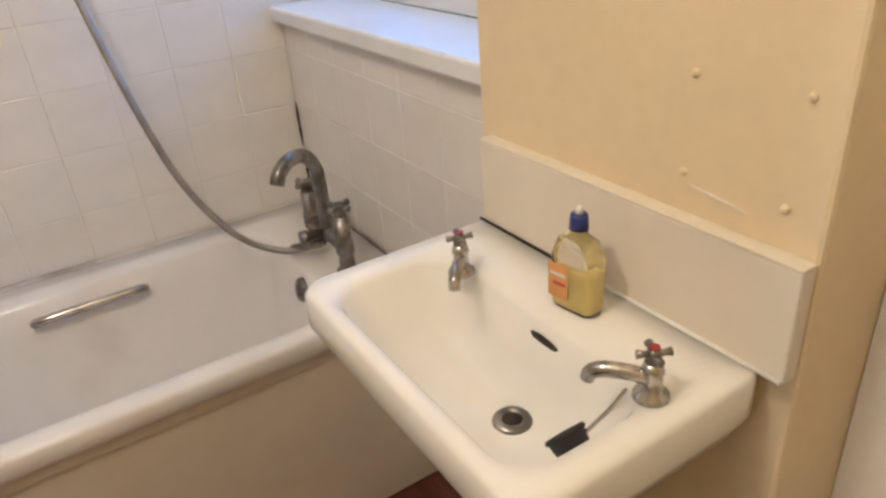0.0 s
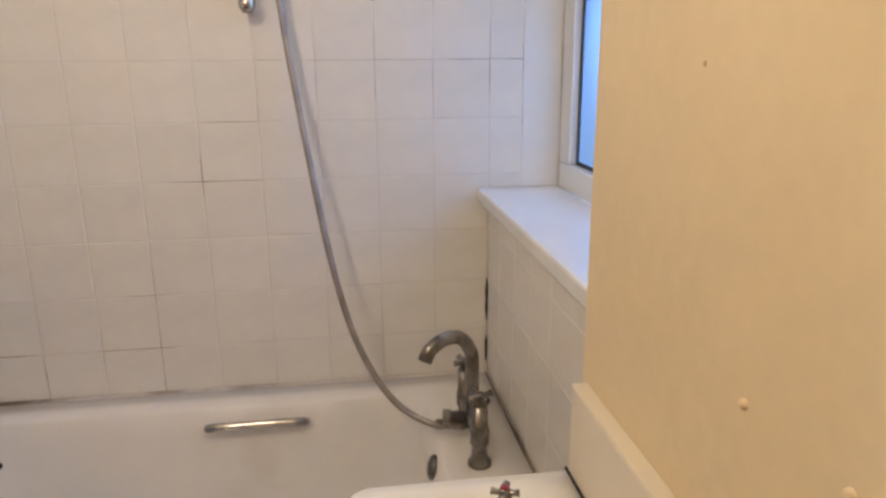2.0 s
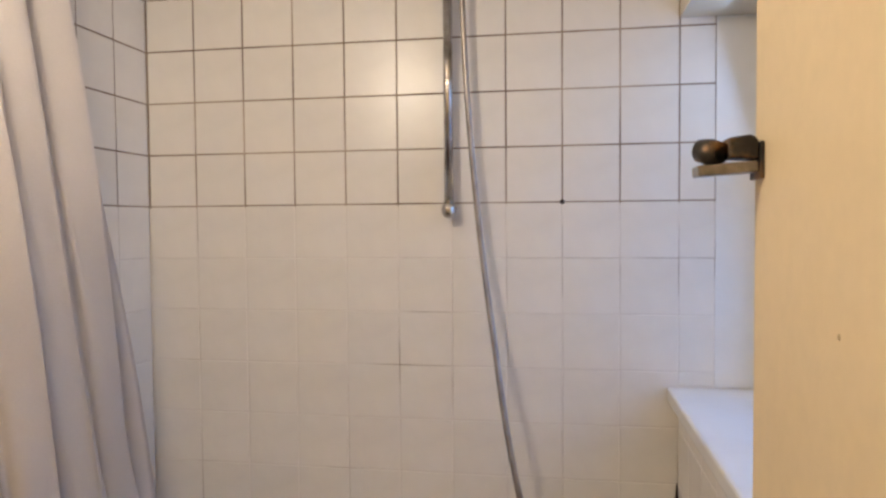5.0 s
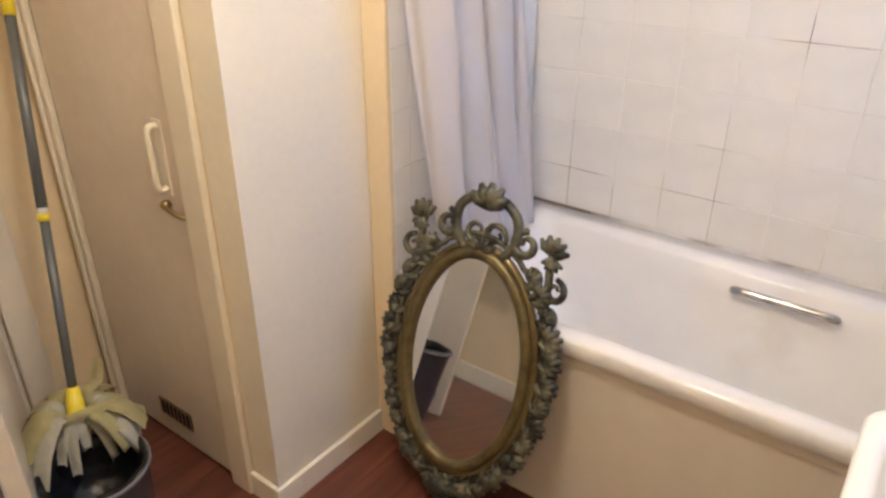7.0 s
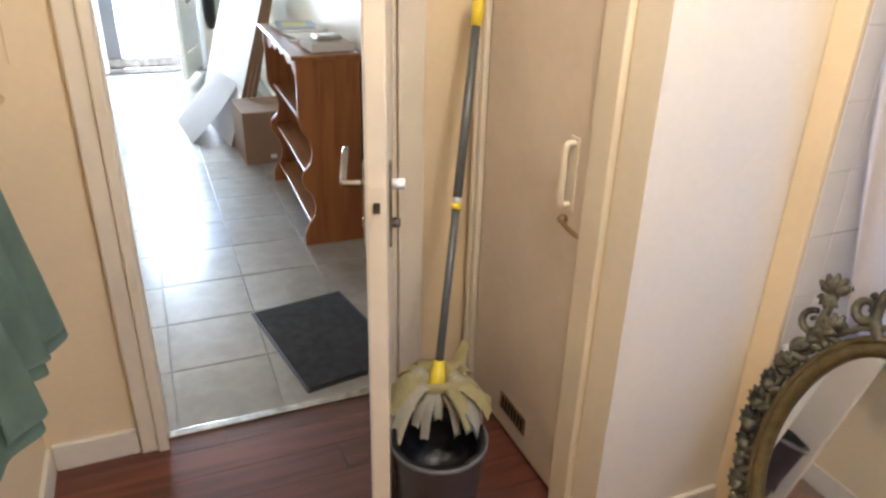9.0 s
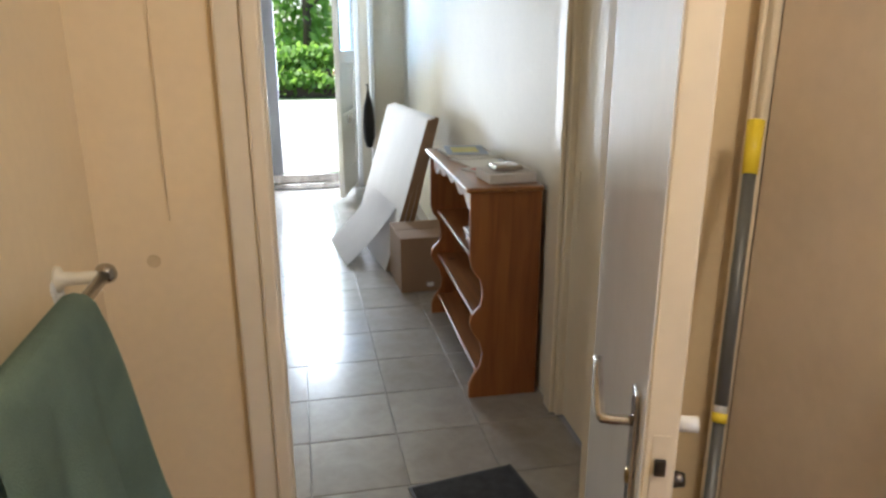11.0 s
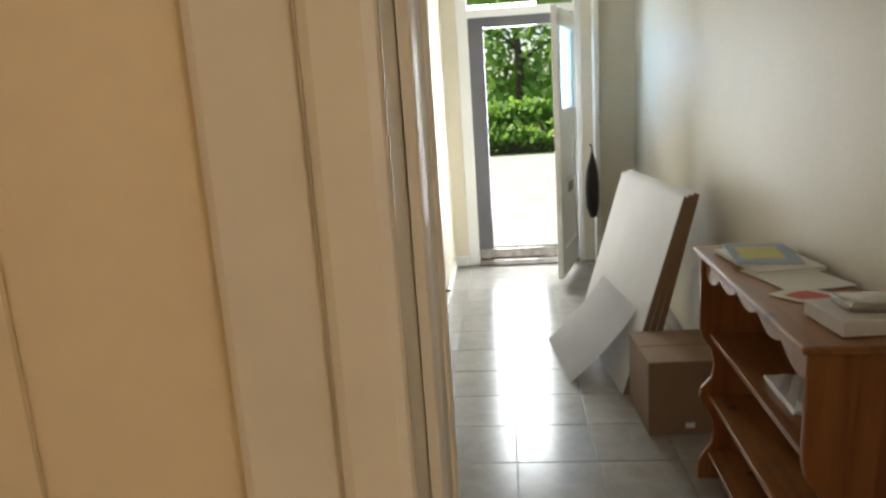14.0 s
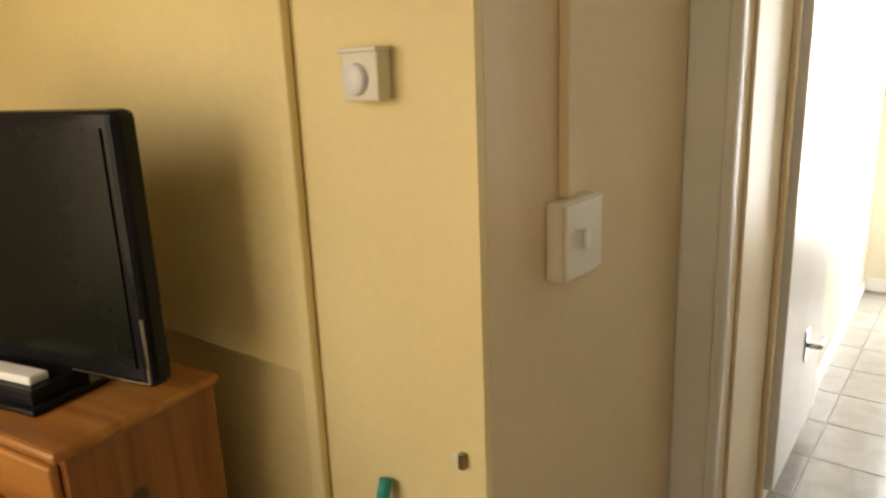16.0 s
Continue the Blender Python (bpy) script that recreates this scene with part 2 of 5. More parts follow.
M_LAWN = material("lawn", (0.07, 0.12, 0.03), 0.9, vary=0.3, scale=4, fine=80, bump=0.5)
M_LEAF = material("leaf_green", (0.14, 0.25, 0.05), 0.5, vary=0.3, scale=4, fine=20, bump=0.05, piece=0.2)
M_BARK = material("bark", (0.1, 0.07, 0.05), 0.9, vary=0.3, scale=10, fine=60, bump=0.6)
M_BRICK = material("pale_render", (0.5, 0.47, 0.42), 0.85, vary=0.08, scale=2, fine=60, bump=0.2)


def glass(name, colour, rough, transmission=1.0):
    m = bpy.data.materials.new(name)
    m.use_nodes = True
    b = m.node_tree.nodes["Principled BSDF"]
    b.inputs["Base Color"].default_value = (*colour, 1)
    b.inputs["Roughness"].default_value, b.inputs["Transmission Weight"].default_value, b.inputs["IOR"].default_value = rough, transmission, 1.45
    return m


for dull in (M_SCREEN, M_BLACK_GLOSS):
    dull.node_tree.nodes["Principled BSDF"].inputs["Specular IOR Level"].default_value = 0.12
leaf_n, leaf_l = M_LEAF.node_tree.nodes, M_LEAF.node_tree.links
leaf_t, leaf_m = leaf_n.new("ShaderNodeBsdfTranslucent"), leaf_n.new("ShaderNodeMixShader")
leaf_t.inputs[0].default_value = (0.36, 0.6, 0.1, 1)
leaf_m.inputs[0].default_value = 0.5
leaf_l.new(leaf_n["Principled BSDF"].outputs[0], leaf_m.inputs[1])
leaf_l.new(leaf_t.outputs[0], leaf_m.inputs[2])
leaf_l.new(leaf_m.outputs[0], leaf_n["Material Output"].inputs[0])
M_FROST = glass("frosted_glass", (0.50, 0.72, 1.0), 0.6)
M_CLEAR = glass("clear_glass", (0.9, 0.95, 0.95), 0.03)
M_BOTTLE = glass("clear_plastic_bottle", (0.97, 0.95, 0.88), 0.05)
M_MIRROR = bpy.data.materials.new("mirror_silver")
M_MIRROR.use_nodes = True
M_MIRROR.node_tree.nodes["Principled BSDF"].inputs["Base Color"].default_value = (0.82, 0.84, 0.84, 1)
M_MIRROR.node_tree.nodes["Principled BSDF"].inputs["Metallic"].default_value = 1.0
M_MIRROR.node_tree.nodes["Principled BSDF"].inputs["Roughness"].default_value = 0.03

# ---- builders ----


def mesh_object(name, bm, mat, smooth=False):
    me = bpy.data.meshes.new(name)
    bmesh.ops.recalc_face_normals(bm, faces=bm.faces[:])
    bm.to_mesh(me)
    bm.free()
    me.materials.append(mat)
    if smooth:
        for p in me.polygons:
            p.use_smooth = True
    return new(name, me)


def part(name, bm, mat, parent, label="", smooth=False):
    o = mesh_object(name, bm, mat, smooth)
    if parent:
        o.parent = parent
    if label:
        tagged(o, label)
    return o


def thing(name, label, category, group="", kind="", m=None):
    o = new(name)
    o.empty_display_size = 0.1
    if m is not None:
        o.matrix_world = m
    return tagged(o, label, category, group, kind)


def box(x0, y0, z0, x1, y1, z1, bevel=0.0, seg=2, bm=None):
    own = bmesh.new()
    bmesh.ops.create_cube(own, size=1.0)
    for v in own.verts:
        v.co = Vector(((x0 + x1) / 2 + v.co.x * abs(x1 - x0), (y0 + y1) / 2 + v.co.y * abs(y1 - y0), (z0 + z1) / 2 + v.co.z * abs(z1 - z0)))
    if bevel:
        bmesh.ops.bevel(own, geom=own.edges[:], offset=bevel, segments=seg, affect="EDGES", profile=0.5)
    return join(bm, own)


def join(bm, own):
    if bm is None:
        return own
    tmp = bpy.data.meshes.new("tmp")
    own.to_mesh(tmp)
    own.free()
    bm.from_mesh(tmp)
    bpy.data.meshes.remove(tmp)
    return bm


def moved(bm, m):
    bmesh.ops.transform(bm, matrix=m, verts=bm.verts[:])
    return bm


def lathe(profile, seg=20, m=None, bm=None, closed=False):
    """A body of revolution round z from (radius, height) pairs."""
    own = bmesh.new()
    rings = []
    for r, z in profile:
        rings.append([own.verts.new((r * math.cos(2 * math.pi * i / seg), r * math.sin(2 * math.pi * i / seg), z)) for i in range(seg)] if r > 1e-6 else [own.verts.new((0, 0, z))])
    for a, b in zip(rings, rings[1:]):
        for i in range(seg):
            j = (i + 1) % seg
            f = [a[i % len(a)], a[j % len(a)], b[j % len(b)], b[i % len(b)]]
            f = list(dict.fromkeys(f))
            if len(f) > 2:
                own.faces.new(f)
    if m is not None:
        moved(own, m)
    return join(bm, own)


def tube(points, r, seg=10, bm=None, cap=True, closed=False):
    """A round bar along points; r is one radius or one for each point."""
    own = bmesh.new()
    pts = [Vector(p) for p in points]
    n = len(pts)
    rings, up = [], None
    for k, p in enumerate(pts):
        a = pts[(k - 1) % n] if closed or k else p
        b = pts[(k + 1) % n] if closed or k < n - 1 else p
        d = (b - a).normalized()
        if up is None:
            up = d.orthogonal().normalized()
        up = (up - d * up.dot(d)).normalized()
        side = d.cross(up)
        rad = r[k] if isinstance(r, (list, tuple)) else r
        rings.append([own.verts.new(p + rad * (math.cos(2 * math.pi * i / seg) * up + math.sin(2 * math.pi * i / seg) * side)) for i in range(seg)])
    for k in range(n if closed else n - 1):
        a, b = rings[k], rings[(k + 1) % n]
        for i in range(seg):
            own.faces.new((a[i], a[(i + 1) % seg], b[(i + 1) % seg], b[i]))
    if cap and not closed:
        own.faces.new(rings[0][::-1])
        own.faces.new(rings[-1])
    return join(bm, own)


def smooth_path(points, steps=8):
    """Points on a smooth curve through the given ones."""
    p = [Vector(q) for q in points]
    p = [2 * p[0] - p[1]] + p + [2 * p[-1] - p[-2]]
    out = []
    for k in range(1, len(p) - 2):
        for s in range(steps):
            t = s / steps
            out.append(0.5 * (2 * p[k] + (p[k + 1] - p[k - 1]) * t + (2 * p[k - 1] - 5 * p[k] + 4 * p[k + 1] - p[k + 2]) * t * t + (3 * p[k] - p[k - 1] - 3 * p[k + 1] + p[k + 2]) * t ** 3))
    return out + [p[-2]]


def prism(outline, depth, m, bevel=0.0, bm=None):
    """A flat outline in x, y pulled up by depth in z, then laid by m."""
    own = bmesh.new()
    f = own.faces.new([own.verts.new((x, y, 0)) for x, y in outline])
    r = bmesh.ops.extrude_face_region(own, geom=[f])
    bmesh.ops.translate(own, vec=(0, 0, depth), verts=[v for v in r["geom"] if isinstance(v, bmesh.types.BMVert)])
    bmesh.ops.recalc_face_normals(own, faces=own.faces[:])
    if bevel:
        bmesh.ops.bevel(own, geom=own.edges[:], offset=bevel, segments=1, affect="EDGES")
    return join(bm, moved(own, m))


def wall_run(name, a, b, thick, z0, z1, mat, label, openings=()):
    """A wall from plan point a to b, thick to its left side; openings: (from, to, sill, head) along it."""
    a, b = Vector((*a, 0)), Vector((*b, 0))
    d = b - a
    m = Matrix.Translation(a) @ Matrix.Rotation(math.atan2(d.y, d.x), 4, "Z")
    bm, s = bmesh.new(), 0.0
    for f, t, lo, hi in sorted(openings):
        if f > s:
            box(s, 0, z0, f, thick, z1, bm=bm)
        if lo > z0:
            box(f, 0, z0, t, thick, lo, bm=bm)
        if hi < z1:
            box(f, 0, hi, t, thick, z1, bm=bm)
        s = t
    if s < d.length:
        box(s, 0, z0, d.length, thick, z1, bm=bm)
    return tagged(mesh_object(name, moved(bm, m), mat), label, "wall", kind="structure")


CEIL = 2.42
XW, XC, YN = -2.42, -1.104, 2.40
RIM = 0.566
Z0 = 1.62

# ---- structure ----
tagged(mesh_object("floor_bathroom", box(-2.5, -0.4, -0.06, 0.1, 2.44, -0.012), M_UNDER), "dark mahogany plank floor of the bathroom", "floor", kind="structure")
tagged(mesh_object("floor_corridor", box(-6.4, 2.441, -0.06, -0.6, 8.4, -0.008), M_STONE_GAP), "grey stone-effect vinyl floor of the corridor", "floor", kind="structure")
tagged(mesh_object("ceiling_bathroom", box(-2.6, -0.4, CEIL, 0.2, 2.46, CEIL + 0.1), M_CEIL), "off-white painted bathroom ceiling", "ceiling", kind="structure")
tagged(mesh_object("ceiling_corridor", box(-6.5, 2.462, CEIL + 0.1, -0.5, 8.4, CEIL + 0.2), M_CEIL), "off-white painted corridor ceiling", "ceiling", kind="structure")

wall_east = wall_run("wall_east", (0.0016, -0.3), (0.0016, 1.62), -0.15, 0, CEIL, M_GROUT, "grouted wall behind white bath tiles")
tagged(mesh_object("wall_east_stained_joints", box(0.0010, -0.092, Z0 - 0.006, 0.0040, 1.53, CEIL - 0.001), M_GROUT_DIRTY), "brown-stained joints of the upper bath tiles", "wall", kind="structure")
tagged(mesh_object("wall_bath_end_stained_joints", box(-0.684, 1.5308, Z0 - 0.006, -0.001, 1.5330, CEIL - 0.001), M_GROUT_DIRTY), "brown-stained joints of the upper end tiles", "wall", kind="structure")
wall_south_low = tagged(mesh_object("wall_south", box(-1.0175, -0.3, 0, 0.001, -0.0016, 1.078), M_GROUT), "grouted wall under the bathroom window", "wall", kind="structure")
tagged(mesh_object("wall_south_lintel", box(-1.0175, -0.3, 2.1, 0.006, 0.0, CEIL), M_CREAM_PALE), "cream wall above the bathroom window", "wall", kind="structure")
tagged(mesh_object("wall_pier", box(-1.565, -0.3, 0, -1.018, 0.08, CEIL, 0.006), M_CREAM), "cream painted pier behind the basin", "wall", kind="structure")
tagged(mesh_object("wall_south_back", box(-2.6, -0.3, 0, -1.566, -0.06, CEIL), M_CREAM_PALE), "pale cream wall beside the pier", "wall", kind="structure")
tagged(mesh_object("wall_west", box(-2.6, -0.06, 0, XW, 2.40, CEIL), M_CREAM), "warm cream bathroom side wall", "wall", kind="structure")
wall_end = tagged(mesh_object("wall_bath_end", box(-0.685, 1.5316, 0, 0.0, 1.60, CEIL), M_GROUT), "grouted end wall at the foot of the bath", "wall", kind="structure")
tagged(mesh_object("wall_bath_end_return", box(-0.702, 1.528, 0, -0.6855, 1.60, CEIL, 0.004), M_CREAM), "cream corner strip beside the bath tiles", "trim", kind="structure")
tagged(mesh_object("wall_cupboard_south", box(XC, 1.601, 0, 0.006, 1.70, CEIL), M_CREAM_PALE), "pale cream wall beside the bath", "wall", kind="structure")
bm = box(XC, 1.7005, 0, XC + 0.06, 1.77, CEIL)
box(XC, 2.36, 0, XC + 0.06, 2.40, CEIL, bm=bm)
box(XC, 1.77, 2.03, XC + 0.06, 2.36, CEIL, bm=bm)
tagged(mesh_object("wall_cupboard_west", bm, M_CREAM), "cream wall round the airing cupboard door", "wall", kind="structure")
tagged(mesh_object("wall_cupboard_back", box(-0.3, 1.75, 0, -0.2, 2.40, CEIL), M_CREAM), "inside wall of the airing cupboard", "wall", kind="structure")
bm = box(-2.6, YN, 0, -2.126, YN + 0.16, CEIL + 0.1)
box(-1.365, YN, 0, -0.2, YN + 0.1, CEIL + 0.1, bm=bm)
box(-2.125, YN, 2.04, -1.365, YN + 0.1, CEIL + 0.1, bm=bm)
tagged(mesh_object("wall_north", bm, M_CREAM), "warm cream wall round the bathroom door", "wall", kind="structure")

# corridor and lounge
wall_run("wall_corridor_right", (-1.105, 2.5), (-0.955, 8.25), -0.12, 0, CEIL + 0.1, M_CORRIDOR, "cream corridor wall behind the pine shelves", [(0.22, 0.98, 0, 2.02)])
wall_run("wall_corridor_left", (-2.57, 3.8005), (-2.57, 4.66), 0.12, 0, CEIL + 0.1, M_CREAM, "cream corridor wall with the light switch")
wall_run("wall_corridor_left_far", (-2.472, 4.665), (-2.56, 8.25), 0.12, 0, CEIL + 0.1, M_CORRIDOR, "white corridor wall towards the front door")
tagged(mesh_object("wall_lounge_north", box(-6.4, 3.78, 0, -2.5705, 3.80, CEIL + 0.1), M_YELLOW), "yellow painted lounge wall behind the television", "wall", kind="structure")
wall_run("wall_lounge_south", (-6.4, 2.40), (-2.601, 2.40), 0.1, 0, CEIL + 0.1, M_YELLOW, "yellow painted lounge wall with the window opening", [(2.35, 3.55, 0.85, 2.15)])
tagged(mesh_object("wall_lounge_west", box(-6.5, 2.40, 0, -6.4, 3.9, CEIL + 0.1), M_YELLOW), "yellow painted lounge end wall", "wall", kind="structure")
wall_run("wall_front", (-2.9, 8.25), (-0.8, 8.25), 0.22, 0, CEIL + 0.1, M_CORRIDOR, "cream wall round the front door", [(0.47, 1.50, 0.0, 2.46)])

# ---- door lining and architraves of the bathroom ----


def architrave(name, pieces, mat, label):
    o = thing(name, label, "door frame", kind="structure")
    for nm, b in pieces:
        bm = box(*b, 0.006)
        part(nm, bm, mat, o)
    return o


architrave("door_frame_1", [("architrave_board", (-2.178, 2.376, 0, -2.126, 2.399, 2.12)), ("architrave_bead", (-2.130, 2.366, 0, -2.098, 2.3755, 2.12)),
                          ("jamb", (-2.1255, 2.3765, 0, -2.103, 2.565, 2.03)), ("jamb_stop", (-2.1025, 2.44, 0, -2.096, 2.47, 2.03)),
                          ("architrave_board", (-1.36, 2.376, 0, -1.28, 2.399, 2.12)), ("jamb", (-1.39, 2.3765, 0, -1.365, 2.505, 2.03)),
                          ("architrave_head", (-2.1255, 2.376, 2.04, -1.361, 2.399, 2.12)), ("head", (-2.1025, 2.3765, 2.031, -1.391, 2.505, 2.055)),
                          ("architrave_board", (-2.19, 2.5605, 0, -2.100, 2.578, 2.12)), ("architrave_board", (-1.365, 2.506, 0, -1.28, 2.525, 2.12))],
             M_GLOSS, "cream gloss-painted frame of the bathroom door")
tagged(mesh_object("threshold_strip", box(-2.1025, 2.418, -0.005, -1.391, 2.45, 0.007, 0.003), M_CHROME), "bright metal threshold strip in the doorway", "trim", kind="structure")

# skirting boards
bm = box(XC - 0.014, 1.587, 0, -0.7025, 1.6005, 0.078, 0.004)
tagged(mesh_object("baseboard_cupboard", bm, M_SKIRT), "cream skirting board beside the bath", "baseboard", kind="structure")
tagged(mesh_object("baseboard_cupboard_side", box(XC - 0.014, 1.601, 0, XC, 1.702, 0.078, 0.004), M_SKIRT), "cream skirting board at the cupboard corner", "baseboard", kind="structure")
tagged(mesh_object("baseboard_west", box(XW, -0.05, 0, XW + 0.014, 2.384, 0.09, 0.004), M_SKIRT), "cream skirting board along the side wall", "baseboard", kind="structure")
tagged(mesh_object("baseboard_north", box(XW + 0.0145, 2.385, 0, -2.181, 2.399, 0.09, 0.004), M_SKIRT), "cream skirting board beside the bathroom door", "baseboard", kind="structure")
tagged(mesh_object("baseboard_corridor_left", moved(box(0.62, -0.016, 0, 3.58, -0.001, 0.09, 0.004), Matrix.Translation((-2.472, 4.665, 0)) @ Matrix.Rotation(math.atan2(3.585, -0.088), 4, "Z")), M_GLOSS_WHITE), "white skirting board along the corridor", "baseboard", kind="structure")
tagged(mesh_object("baseboard_front", box(-2.545, 8.235, 0, -2.435, 8.249, 0.09, 0.004), M_GLOSS_WHITE), "white skirting board beside the front door", "baseboard", kind="structure")

# frame of the inner corridor opening
architrave("door_frame_2", [("architrave_board", (-2.57, 4.643, 0, -2.445, 4.664, 2.2)), ("architrave_bead", (-2.475, 4.634, 0, -2.445, 4.6425, 2.2))], M_GLOSS_WHITE, "white gloss-painted post in the corridor")
# lining in deeper cream wall paint, not gloss: its colour carries the shade
lin = thing("door_lining", "cream door lining in the corridor with shade put into its colour", "door frame", kind="structure")
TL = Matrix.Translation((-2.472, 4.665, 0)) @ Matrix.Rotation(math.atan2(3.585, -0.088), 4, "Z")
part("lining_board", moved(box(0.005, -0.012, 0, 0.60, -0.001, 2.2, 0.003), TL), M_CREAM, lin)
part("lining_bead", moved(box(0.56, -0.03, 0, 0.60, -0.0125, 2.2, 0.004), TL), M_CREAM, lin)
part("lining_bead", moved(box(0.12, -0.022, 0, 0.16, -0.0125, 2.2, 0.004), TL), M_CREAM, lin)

# flush white door lying along the corridor wall
leaf = thing("white_door", "white flush door lying open along the corridor wall", "door")
part("door_leaf", moved(box(0.62, -0.055, 0.10, 1.40, -0.018, 2.02, 0.003), TL), M_GLOSS_WHITE, leaf)
hd = part("lever_handle", moved(tube(smooth_path([(1.03, -0.056, 0.50), (1.03, -0.10, 0.50), (1.06, -0.105, 0.50), (1.13, -0.105, 0.502)], 4), 0.010), TL), M_CHROME, leaf, "tarnished metal lever handle", True)
part("back_plate", moved(box(1.0, -0.062, 0.44, 1.06, -0.0555, 0.56, 0.003), TL), M_CHROME, leaf)


def stone_floor(x0, y0, x1, y1, s, parent):
    """Square vinyl tiles with a small bevel, one object each on a shared mesh."""
    bm = bmesh.new()
    box(-s / 2 + 0.002, -s / 2 + 0.002, -0.008, s / 2 - 0.002, s / 2 - 0.002, 0.0, 0.0015, 1, bm)
    me = bpy.data.meshes.new("floor_tile")
    bm.to_mesh(me)
    bm.free()
    me.materials.append(M_STONE)
    ny, nx = int(math.ceil((y1 - y0) / s)), int(math.ceil((x1 - x0) / s))
    for i in range(nx):
        for j in range(ny):
            x, y = x0 + (i + 0.5) * s, y0 + (j + 0.5) * s
            if x > -0.95 or y > 8.2:
                continue
            o = new("floor_tile", me)
            o.location = (x, y, 0)
            o.parent = parent
            random_turn = random.choice((0, 1, 2, 3))
            o.rotation_euler = (0, 0, random_turn * math.pi / 2)


def plank_floor(x0, y0, x1, y1, w, parent):
    y, row = y0, 0
    while y < y1 - 0.01:
        x = x0 - random.random() * 0.9
        while x < x1:
            a, b = max(x, x0), min(x + 1.2, x1)
            if b - a > 0.02:
                o = mesh_object("plank", box(a + 0.0003, y + 0.0003, -0.012, b - 0.0003, min(y + w, y1) - 0.0003, 0.0, 0.0007, 1), M_PLANK)
                o.parent = parent
            x += 1.2
        y += w
        row += 1


# ---- bathroom window ----
win = thing("window_1", "white plastic bathroom window with frosted glass", "window", kind="structure")
for b in ((-1.016, -0.26, 1.12, -0.002, -0.20, 1.19), (-1.016, -0.26, 2.04, -0.002, -0.20, 2.10), (-0.084, -0.26, 1.1905, -0.002, -0.20, 2.0395), (-1.016, -0.26, 1.1905, -0.94, -0.20, 2.0395), (-0.9395, -0.26, 1.618, -0.0845, -0.20, 1.685)):
    part("window_frame", box(*b, 0.005), M_UPVC, win)
for b in ((-0.9395, -0.205, 1.6855, -0.89, -0.18, 2.0395), (-0.13, -0.205, 1.6855, -0.0845, -0.18, 2.0395), (-0.8895, -0.205, 1.6855, -0.1305, -0.18, 1.73), (-0.8895, -0.205, 2.0, -0.1305, -0.18, 2.0395)):
    part("sash_frame", box(*b, 0.004), M_UPVC, win)
for z0, z1, e in ((1.191, 1.617, 0.085), (1.731, 1.999, 0.131)):
    w0 = -0.939 if e < 0.1 else -0.889
    p_ = part("pane", box(w0, -0.236, z0, -e, -0.226, z1), M_FROST, win, "blue-lit frosted glass pane")
    p_.visible_shadow = False
    for b in ((-e - 0.012, -0.225, z0, -e, -0.2205, z1), (w0, -0.225, z0, w0 + 0.010, -0.2205, z1), (w0 + 0.0105, -0.225, z0, -e - 0.0125, -0.2205, z0 + 0.010), (w0 + 0.0105, -0.225, z1 - 0.010, -e - 0.0125, -0.2205, z1)):
        part("glazing_seal", box(*b), M_BLACK, win)
sill = tagged(mesh_object("window_sill", box(-1.016, -0.199, 1.080, -0.001, 0.030, 1.120, 0.007), M_SILL), "glossy white window sill over the bath", "window sill", kind="structure")

# ---- bath tiles, one by one ----
P = 0.153
Z0 = 1.62


def tile_mesh(w, h):
    bm = box(-w / 2, -0.003, -h / 2, w / 2, 0.003, h / 2, 0.0016, 1)
    me = bpy.data.meshes.new("tile")
    bm.to_mesh(me)
    bm.free()
    me.materials.append(M_TILE)
    return me


TILE_KINDS = {}


def lay_tile(place, turn, w, h, parent):
    key = (round(w, 4), round(h, 4))
    if key not in TILE_KINDS:
        TILE_KINDS[key] = tile_mesh(*key)
    o = new("tile", TILE_KINDS[key])
    o.matrix_world = Matrix.Translation(place) @ Matrix.Rotation(turn + random.uniform(-0.003, 0.003), 4, "Z") @ Matrix.Rotation(random.uniform(-0.003, 0.003), 4, "X")
    o.parent = parent


G = 0.0022
ROWS = []
z = Z0 - 7 * P
while z < CEIL - 0.02:
    lo, hi = max(z, RIM + 0.004), min(z + P, CEIL - 0.004)
    if hi - lo > 0.02:
        ROWS.append((lo, hi))
    z += P
for lo, hi in ROWS:
    G = 0.0030 if lo > Z0 - 0.02 else 0.0020
    y = 0.0
    while y < 1.53:
        e = min(y + P, 1.527)
        lay_tile((0.003, (y + e) / 2, (lo + hi) / 2), math.pi / 2, e - y - G, hi - lo - G, wall_east)
        y += P
    if hi > 1.12:
        low = max(lo, 1.122)
        lay_tile((0.003, -0.046, (low + hi) / 2), math.pi / 2, 0.092 - G, hi - low - G, wall_east)
    x = 0.0
    while x > -0.68:
        e = max(x - P, -0.683)
        lay_tile(((x + e) / 2, 1.533, (lo + hi) / 2), 0, x - e - G, hi - lo - G, wall_end)
        x -= P
    if lo < 1.06:
        x, top = 0.0, min(hi, 1.078)
        while x > -1.0:
            e = max(x - P, -1.016)
            lay_tile(((x + e) / 2, -0.003, (lo + top) / 2), 0, x - e - 0.0014, top - lo - 0.0014, wall_south_low)
            x -= P
# plain painted part of the reveal past the tiles
tagged(mesh_object("window_reveal", box(-0.0005, -0.199, 1.121, 0.006, -0.0925, 2.1, 0.002), M_SILL), "white painted window reveal", "trim", kind="structure")

# ---- bath ----


